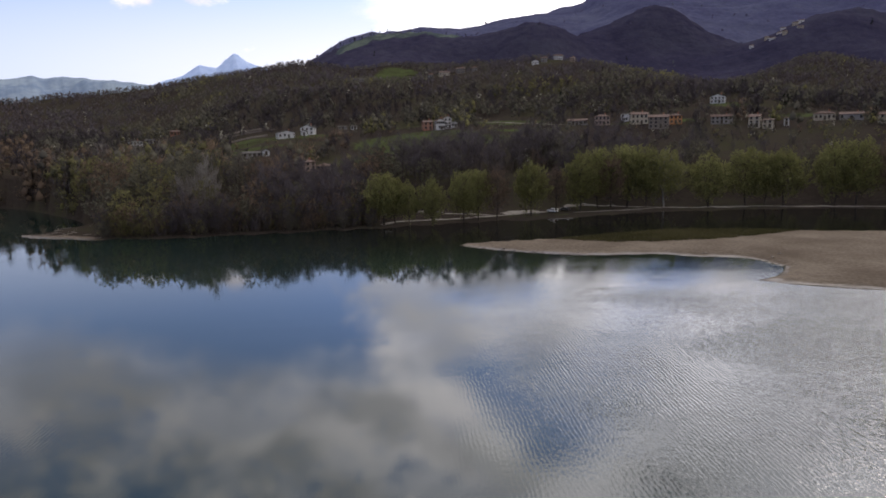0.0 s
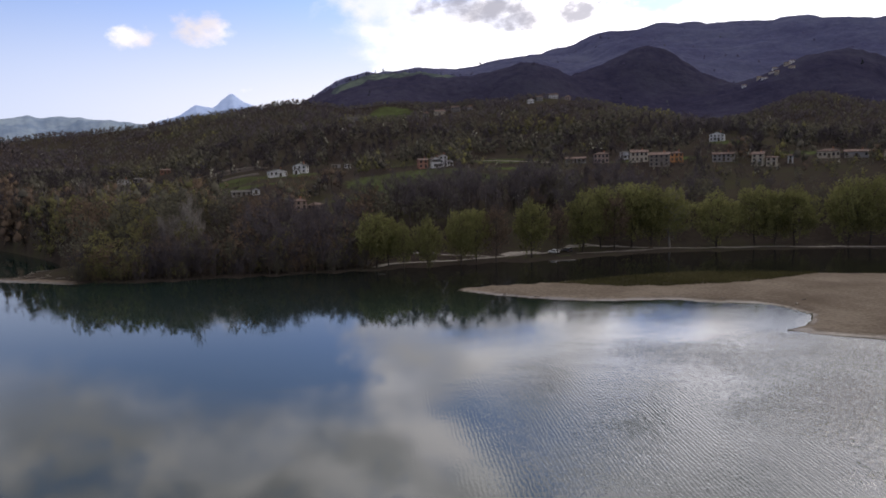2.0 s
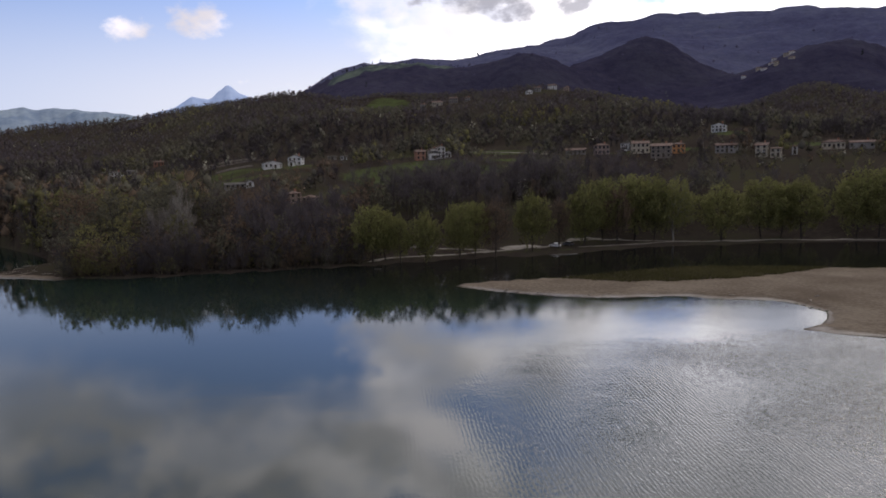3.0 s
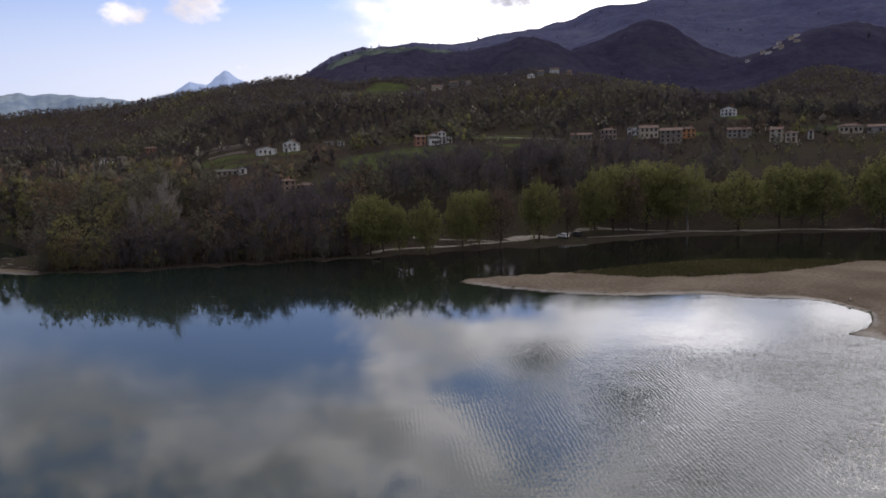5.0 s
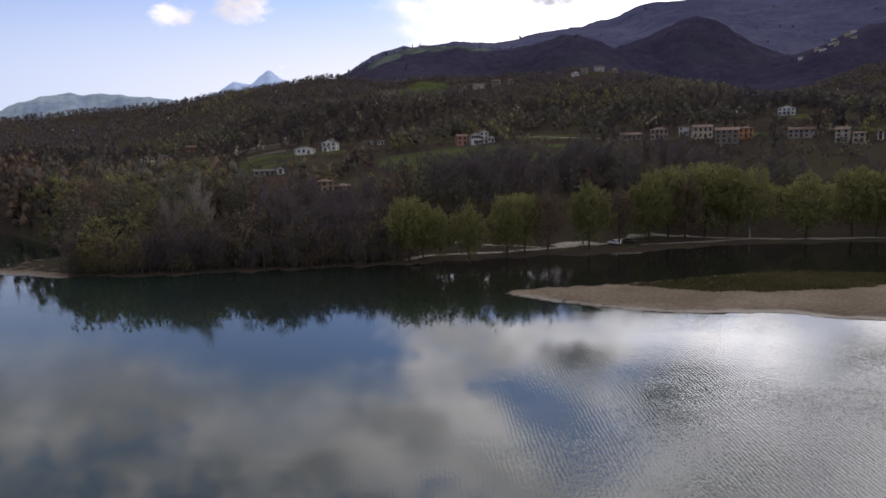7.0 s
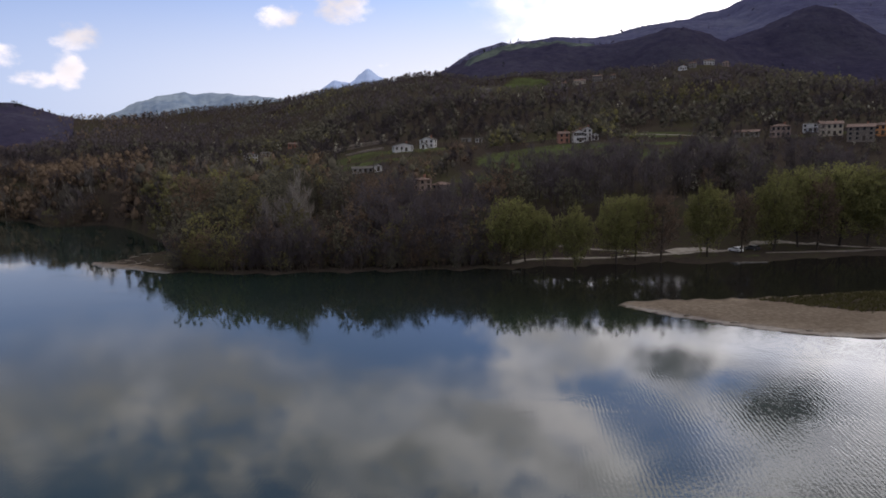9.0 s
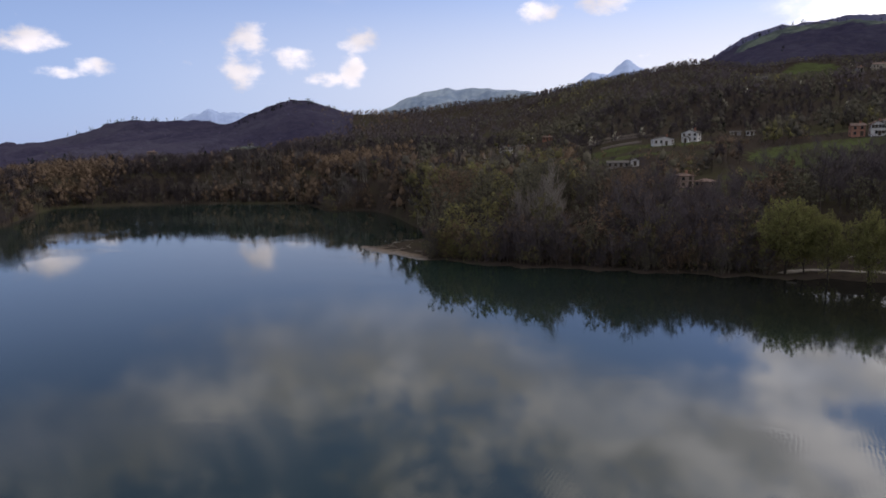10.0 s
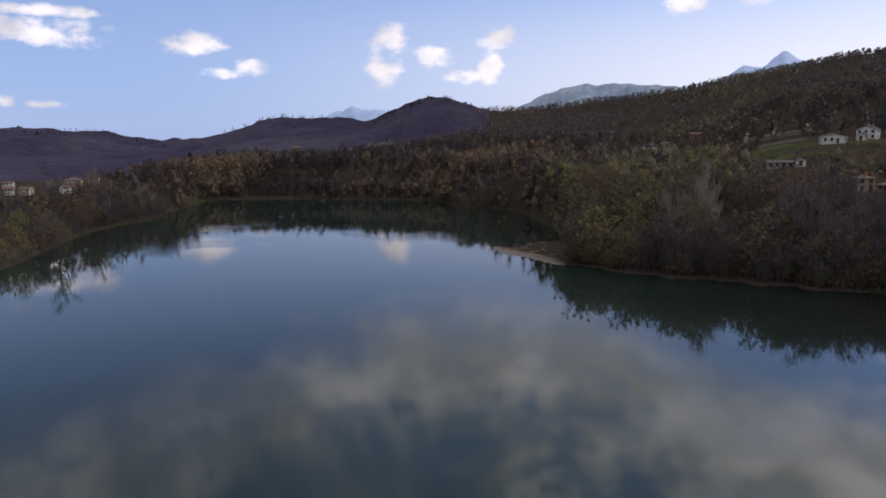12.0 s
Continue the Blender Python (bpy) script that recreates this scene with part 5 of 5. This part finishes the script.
house(-15.1, 387, 12, 6, 2.4, 6, GREYW, SLATE, "gable", 1.0, 4, 1, "long low grey barn half hidden by trees", chimney=False)
house(-14.0, 384, 4.5, 5, 2.8, 6, WHITE, SLATE, "front", 1.2, 1, 1, "small pale gabled shed at the end of a barn", chimney=False)
house(-10.8, 333, 6.8, 6.4, 5.0, 28, PINK, TILE, "hip", 1.1, 2, 2, "square pinkish stone house with a hipped tile roof")
house(-9.5, 323, 6.6, 6.0, 4.2, -24, STONE, TILE, "hip", 1.2, 3, 2, "old stone house with a broken tile roof", chimney=False)
house(-0.1, 432, 6.5, 8, 6.2, 10, WHITE, TILE, "front", 1.5, 4, 2, "white three-window house with a low gable")
house(-1.1, 434, 7, 8, 5.6, 10, BRICK, TILE, "gable", 1.3, 2, 2, "brick wing joined to a white house")
house(0.5, 437, 6, 7, 7.4, 10, WHITE, TILE, "front", 1.4, 2, 3, "tall white house behind a brick wing")
house(1.1, 444, 4.2, 4, 3.6, -5, WHITE, SLATE, "front", 1.0, 2, 1, "small white outbuilding among dark conifers", chimney=False)
house(10.9, 455, 15, 7, 3.4, -4, GREYW, TILE, "gable", 1.2, 5, 1, "long low grey-brown farm building with a tile roof", chimney=False)
house(12.8, 442, 11, 8, 6.2, 4, PINK, TILE, "hip", 1.4, 4, 2, "pinkish two-storey village house with a tile roof")
house(14.9, 472, 12, 8, 4.8, -12, WHITE, SLATE, "shed", 0.6, 4, 2, "modern white house with long dark balconies", balcony=True)
house(15.6, 436, 12, 8, 6.6, 8, CREAM, TILE, "gable", 1.5, 4, 2, "beige stone village house with a shallow roof")
house(17.1, 413, 13, 9, 7.2, -6, STONE, TILE, "gable", 1.5, 4, 3, "large grey stone village house with pale doors")
house(18.3, 429, 8.5, 8, 5.4, 4, ORANGE, TILE, "hip", 1.4, 3, 2, "orange painted house with a hipped red roof")
house(21.3, 537, 12, 9, 5.2, -6, WHITE, SLATE, "front", 2.2, 4, 2, "white gabled house standing above the village", balcony=True)
house(21.6, 424, 14, 7, 4.6, 3, GREYW, TILE, "gable", 1.3, 5, 2, "long grey village house with small windows")
house(23.9, 410, 7, 8, 6.6, -8, CREAM, TILE, "gable", 1.4, 2, 3, "cream house with stacked dark balconies", balcony=True)
house(24.8, 408, 6, 7, 5.0, -8, CREAM, TILE, "shed", 0.7, 2, 2, "cream house wing with one window", chimney=False)
house(28.4, 441, 13, 8, 4.0, 5, CREAM, TILE, "hip", 1.5, 5, 1, "low cream bungalow with a red tile roof")
house(30.1, 440, 14, 8, 3.6, -3, GREYW, TILE, "gable", 1.2, 5, 1, "low grey house with a long tile roof")
house(32.3, 425, 11, 8, 5.0, 8, CREAM, TILE, "gable", 1.4, 4, 2, "beige village house beside trees")
house(26.0, 418, 3.2, 3.2, 4.6, 0, WHITE, TILE, "hip", 0.8, 1, 2, "small white tower-like building by cypresses", chimney=False)
house(0.4, 829, 15, 9, 4.6, 10, CREAM, TILE, "gable", 1.8, 5, 1, "beige hilltop farmhouse with dark doorways")
house(1.7, 838, 12, 9, 6.4, -8, STONE, TILE, "gable", 1.6, 4, 2, "grey stone hilltop house")
house(-0.7, 844, 7, 7, 4.6, 15, GREYW, TILE, "gable", 1.4, 2, 2, "small pale house at the meadow edge")
house(2.8, 849, 7, 7, 5.0, -5, GREYW, TILE, "gable", 1.4, 2, 2, "small grey hilltop house")
house(9.4, 899, 13, 9, 5.6, 6, WHITE, TILE, "gable", 1.8, 4, 2, "pale house on the hill crest")
house(10.5, 904, 7, 7, 5.0, -10, PINK, TILE, "gable", 1.4, 2, 2, "pinkish house on the hill crest")
house(7.6, 852, 9, 8, 4.4, 12, WHITE, SLATE, "front", 1.6, 3, 1, "small white house below the hill crest")
house(8.3, 870, 9, 8, 5.0, -6, GREYW, TILE, "gable", 1.5, 3, 2, "grey house below the hill crest")
house(-6.5, 858, 16, 8, 3.0, 6, GREYW, SLATE, "gable", 1.6, 5, 1, "long low barn beside the hilltop meadow", chimney=False)
house(-50.1, 874, 13, 9, 5.6, 8, PINK, TILE, "hip", 1.6, 4, 2, "pink country house above the lake woods")
house(-44.4, 883, 14, 8, 4.2, -6, WHITE, SLATE, "gable", 1.4, 5, 1, "low white house above the lake woods")
house(-43.3, 890, 8, 8, 6.0, 4, WHITE, SLATE, "hip", 1.2, 3, 2, "white two-storey house above the lake woods")


def build_town():
    """The small town beyond the end of the lake, and the village on the mountain."""
    rng = random.Random(8)
    walls = [WHITE, CREAM, PINK, GREYW, CREAM, WHITE]
    words = {WHITE.name: "white", CREAM.name: "cream", PINK.name: "pinkish", GREYW.name: "grey", ORANGE.name: "orange"}
    for k in range(46):
        b = rng.uniform(-75, -61.8)
        r = rng.uniform(560, 760)
        wall = walls[k % len(walls)]
        house(b, r, rng.uniform(6, 9.5), 7, rng.uniform(3.2, 5.2), rng.uniform(-30, 30), wall, TILE, rng.choice(("gable", "hip", "front")), 1.6, 3, 2,
              words[wall.name] + " house with a red tile roof in the distant town", chimney=False, door=False)
    for k in range(9):
        b, r = rng.uniform(22.5, 26.8), rng.uniform(1600, 1660)
        house(b, r, rng.uniform(9, 14), 9, rng.uniform(5, 8), rng.uniform(-30, 30), (WHITE, CREAM)[k % 2], TILE, "gable", 1.8, 3, 2,
              ("white", "cream")[k % 2] + " house of the village on the mountain", chimney=False, door=False)


build_town()

# ---------------------------------------------------------------- the lake path
def strip(name, label, category, points, half, mat, lift=0.05, thick=0.25, step=1.5):
    """A made way that follows the ground: points are (bearing, distance)."""
    p = np.array([spot(*q)[:2] for q in points])
    s = np.concatenate([[0], np.cumsum(np.linalg.norm(np.diff(p, axis=0), axis=1))])
    t = np.arange(0, s[-1], step)
    line = np.stack([smooth(np.interp(t, s, p[:, i]), 3, 0) for i in range(2)], 1)
    d = np.gradient(line, axis=0)
    d /= np.linalg.norm(d, axis=1)[:, None]
    side = np.stack([d[:, 1], -d[:, 0]], 1)
    wide = half * (1 + 0.12 * np.sin(t * 0.31) + 0.08 * np.sin(t * 0.83 + 2))
    cols = []
    for f, z in ((-1.0, -thick), (-1.0, 0.0), (0.0, 0.03), (1.0, 0.0), (1.0, -thick)):
        xy = line + side * (wide * f)[:, None]
        cols.append(np.concatenate([xy, (land(xy[:, 0], xy[:, 1]) + lift + z)[:, None]], 1))
    v = np.stack(cols, 1).reshape(-1, 3)
    return tagged(mesh_object(name, v, grid_faces(len(t), 5), [mat], shade=False), label, category, kind="structure")


strip("path", "pale gravel path along the lake shore", "path",
      [(-5.4, 244.5), (-4.6, 249.5), (-3.0, 253.5), (-1.5, 253), (0.5, 255.8), (2.5, 257.2), (4.5, 261), (5.7, 265.5), (8.4, 268), (10.0, 279), (12.3, 287), (15.9, 286), (19.4, 288), (22.7, 292), (24.4, 297), (26.4, 299), (30.3, 304), (33, 308), (38, 315)], 1.0, GRAVEL, 0.09)
strip("parking_place", "pale gravel parking place beside the path", "gravel", [(4.8, 264), (5.8, 268), (7.0, 269.5), (8.4, 269)], 3.4, GRAVEL, 0.07)
strip("footpath", "narrow footpath behind the shore trees", "path", [(-2.5, 268), (0.2, 268), (2.6, 266), (4.4, 262)], 0.7, GRAVEL, 0.08)
strip("lane", "pale lane across the hillside meadow", "lane", [(3.0, 490), (5.5, 486), (8.0, 481), (10.2, 467)], 1.4, GRAVEL, 0.25, 0.5)
for terrace in ((-21.2, -13.2, 512, 1.1), (-17.8, -12.6, 498, 1.0), (-16.8, -13.4, 470, 1.0)):
    b0, b1, r0, high_wall = terrace
    strip("terrace_wall", "low dry-stone terrace wall across the hillside", "terrace wall", [(b0 + (b1 - b0) * k / 6, r0 + 2 * math.sin(k)) for k in range(7)], 0.4, STONE, high_wall, high_wall + 0.6, 2.0)


def build_quay():
    """Low stone quay edge and jetty at the water."""
    for k, (x0, y0, x1, y1, w, top, label) in enumerate(((49.7, 264.5, 88.7, 272.6, 0.6, 0.7, "long low stone quay wall at the lake edge"), (38.6, 251.0, 47.0, 251.6, 0.4, 0.18, "short grey concrete jetty lying at the waterline"))):
        ob = tagged(new("quay_wall" if k == 0 else "jetty"), label, "quay" if k == 0 else "jetty")
        n = 14 if k == 0 else 5
        a = math.atan2(y1 - y0, x1 - x0)
        long = math.hypot(x1 - x0, y1 - y0) / n
        ob.matrix_basis = Matrix.Translation((x0, y0, 0)) @ Matrix.Rotation(a, 4, "Z")
        for i in range(n):
            jig = 0.05 * math.sin(i * 2.1)
            part("block", box(i * long + 0.02, -w + jig, -1.2, (i + 1) * long - 0.02, w + jig, top + 0.04 * math.sin(i * 1.7), 0.05), CONCRETE if k else STONE, ob)


build_quay()


def car(x, y, turn, paint, label):
    """A parked car: body with cabin, windows, lamps and four wheels."""
    ob = tagged(new("car"), label, "car")
    ob.matrix_basis = Matrix.Translation((x, y, float(land(x, y)) + 0.10)) @ Matrix.Rotation(radians(turn), 4, "Z")
    bm = bmesh.new()
    side = [(-2.05, 0.35), (2.05, 0.35), (2.1, 0.7), (1.95, 0.88), (0.95, 1.0), (0.35, 1.45), (-1.3, 1.48), (-1.95, 1.05), (-2.1, 0.7)]
    prism(bm, side, -0.85, 0.85)
    bmesh.ops.bevel(bm, geom=list(bm.edges), offset=0.07, segments=2, affect="EDGES")
    part("body", bm, paint, ob)
    for s in (-1, 1):
        glass = bmesh.new()
        prism(glass, [(-1.65, 1.02), (0.78, 1.02), (0.28, 1.38), (-1.22, 1.40)], s * 0.845, s * 0.865)
        part("side_window", glass, GLASS, ob)
    for name, pts in (("windscreen", [(0.92, 1.03), (0.97, 1.03), (0.42, 1.42), (0.38, 1.42)]), ("rear_window", [(-1.93, 1.09), (-1.97, 1.09), (-1.40, 1.43), (-1.36, 1.43)])):
        w = bmesh.new()
        prism(w, pts, -0.7, 0.7)
        part(name, w, GLASS, ob)
    for s in (-1, 1):
        part("headlight", box(2.0, s * 0.62 - 0.17, 0.66, 2.11, s * 0.62 + 0.17, 0.80, 0.02), METAL, ob)
        part("tail_light", box(-2.12, s * 0.66 - 0.12, 0.75, -2.02, s * 0.66 + 0.12, 0.95, 0.02), BRICK, ob)
        for x0 in (-1.3, 1.3):
            wheel = new("wheel")
            wheel.parent = ob
            wheel.location = (x0, s * 0.78, 0.31)
            for name, radius, depth, mat in (("tyre", 0.31, 0.2, RUBBER), ("rim", 0.19, 0.22, METAL)):
                bm = bmesh.new()
                bmesh.ops.create_cone(bm, cap_ends=True, segments=18, radius1=radius, radius2=radius, depth=depth)
                bmesh.ops.rotate(bm, verts=bm.verts, matrix=Matrix.Rotation(math.pi / 2, 3, "X"))
                part(name, bm, mat, wheel)


car(41.6, 264.2, 128, WHITE_PAINT, "small white car parked by the lake path")
car(46.8, 267.4, 132, DARK_PAINT, "dark car parked behind a white one by the path")


def picnic_shelter(x, y, turn):
    """A little pitched roof on four posts over a table with benches."""
    ob = tagged(new("picnic_shelter"), "small wooden picnic shelter with a pale roof on the shore grass", "picnic shelter", "picnic shelters")
    ob.matrix_basis = Matrix.Translation((x, y, float(land(x, y)))) @ Matrix.Rotation(radians(turn), 4, "Z")
    for sx in (-0.9, 0.9):
        for sy in (-0.7, 0.7):
            part("post", box(sx - 0.06, sy - 0.06, -0.2, sx + 0.06, sy + 0.06, 1.95), TIMBER, ob)
    roof = part("roof", roof_shape(2.0, 1.7, 0.5, 0.25, "gable"), CONCRETE, ob)
    roof.location.z = 1.95
    part("tabletop", box(-0.8, -0.35, 0.70, 0.8, 0.35, 0.76), TIMBER, ob)
    for s in (-0.6, 0.6):
        part("bench", box(-0.8, s - 0.13, 0.40, 0.8, s + 0.13, 0.46), TIMBER, ob)
        part("table_leg", box(s - 0.05, -0.3, 0, s + 0.05, 0.3, 0.70), TIMBER, ob)


picnic_shelter(-27.6, 252.5, 15)
picnic_shelter(-20.2, 253.5, -10)


def bench(x, y, turn):
    ob = tagged(new("bench"), "plain wooden bench beside the lake path", "bench", "benches along the path")
    ob.matrix_basis = Matrix.Translation((x, y, float(land(x, y)))) @ Matrix.Rotation(radians(turn), 4, "Z")
    for k in range(3):
        part("slat", box(-0.9, -0.22 + k * 0.16, 0.42, 0.9, -0.10 + k * 0.16, 0.46), TIMBER, ob)
    part("backrest", box(-0.9, 0.27, 0.6, 0.9, 0.31, 0.85), TIMBER, ob)
    for s in (-0.7, 0.7):
        part("leg", box(s - 0.05, -0.22, -0.1, s + 0.05, 0.28, 0.42), CONCRETE, ob)
        part("upright", box(s - 0.04, 0.26, 0.0, s + 0.04, 0.32, 0.85), TIMBER, ob)


for b0, r0 in ((1.6, 254.0), (2.4, 254.6), (11.3, 281.0), (16.2, 283.0), (19.6, 285.5), (25.6, 296.0)):
    x0, y0, z0 = spot(b0, r0)
    bench(x0, y0, -b0)


# ---------------------------------------------------------------- shore litter and the sand bar
def drift_log(x, y, long, thick, turn, label):
    rng = np.random.default_rng(int(abs(x * 7 + y * 3)))
    ob = tagged(new("driftwood"), label, "driftwood", "driftwood on the shore")
    ob.matrix_basis = Matrix.Translation((x, y, float(land(x, y)) + thick * 0.6)) @ Matrix.Rotation(radians(turn), 4, "Z")
    t = np.linspace(-0.5, 0.5, 7)[:, None]
    spine = t * [long, 0, 0] + np.sin(t * 4 + x) * [0, 0.07 * long, 0.012 * long]
    v, f = tube(spine, thick * np.array([0.55, 0.9, 1, 0.95, 0.8, 0.6, 0.25]), 7)
    mesh_object("stem", v, f, [DRIFT], None, ob, True)
    for k in range(3):
        s = spine[2 + k]
        w = rng.normal(size=3) * [0.5, 1, 0.4] + [0.4, 0, 0.35]
        v, f = tube([s, s + w * 0.16 * long, s + w * 0.30 * long + [0, 0, 0.05]], [thick * 0.4, thick * 0.28, thick * 0.08], 5)
        mesh_object("branch", v, f, [DRIFT], None, ob, True)


for k, (b0, r0, long, thick, turn) in enumerate(((-29.9, 281, 5.5, 0.16, 30), (-29.3, 284, 4.0, 0.12, -20), (-28.7, 276, 6.0, 0.18, 55), (-30.7, 287, 3.6, 0.10, 10), (-28.1, 281, 5.0, 0.14, -50),
                                                 (-29.1, 293, 4.6, 0.14, 80), (-27.3, 271, 3.2, 0.10, 5), (-30.1, 295, 4.2, 0.12, -65), (-26.5, 260, 3.0, 0.09, 40), (-28.5, 300, 5.2, 0.15, 20))):
    x0, y0, z0 = spot(b0, r0)
    drift_log(x0, y0, long, thick, turn, "grey driftwood branch lying on the muddy bank")
for x0, y0, long, thick, turn in ((16.5, 189.6, 1.2, 0.12, 20), (24.0, 184.6, 1.6, 0.13, -10), (35.0, 179.8, 1.2, 0.12, 5), (66.0, 174.0, 1.8, 0.14, 30), (78.5, 164.0, 2.2, 0.16, 70), (82.0, 168.0, 1.8, 0.14, 15)):
    drift_log(x0, y0, long, thick, turn, "short dark branch washed up on the sand bar")


def build_bar_grass():
    """Rough grass on the back of the sand bar, and scattered tufts."""
    rng = np.random.default_rng(12)
    n = 42000
    x, y = rng.uniform(24, 195, n), rng.uniform(165, 220, n)
    patch = rough(x * 9, y * 9) * 0.6
    keep = bar_grass(x, y) > rng.uniform(0, 1, n)
    x, y = x[keep], y[keep]
    z = land(x, y)
    tall = rng.uniform(0.35, 0.95, (len(x), 1)) * np.clip(0.8 + 0.5 * patch[keep][:, None], 0.4, 1.4)
    blades = 4
    base = np.repeat(np.stack([x, y, z - 0.03], 1), blades, 0) + rng.normal(size=(len(x) * blades, 3)) * [0.14, 0.14, 0]
    way = rng.normal(size=(len(x) * blades, 3)) * [0.45, 0.45, 0.1] + [0, 0, 1]
    v, f = slivers(rng, base, way / np.linalg.norm(way, axis=1)[:, None], np.repeat(tall, blades, 0), np.full((len(base), 1), 0.17))
    t = np.repeat(np.clip(np.repeat(0.5 + 0.4 * patch[keep], blades) + rng.normal(0, 0.15, len(base)), 0, 1), 3)
    tagged(mesh_object("rough_grass", v, f, [GRASS], tint=t), "rough olive grass covering the back of the sand bar", "grass", kind="stuff")


build_bar_grass()

build_woods()
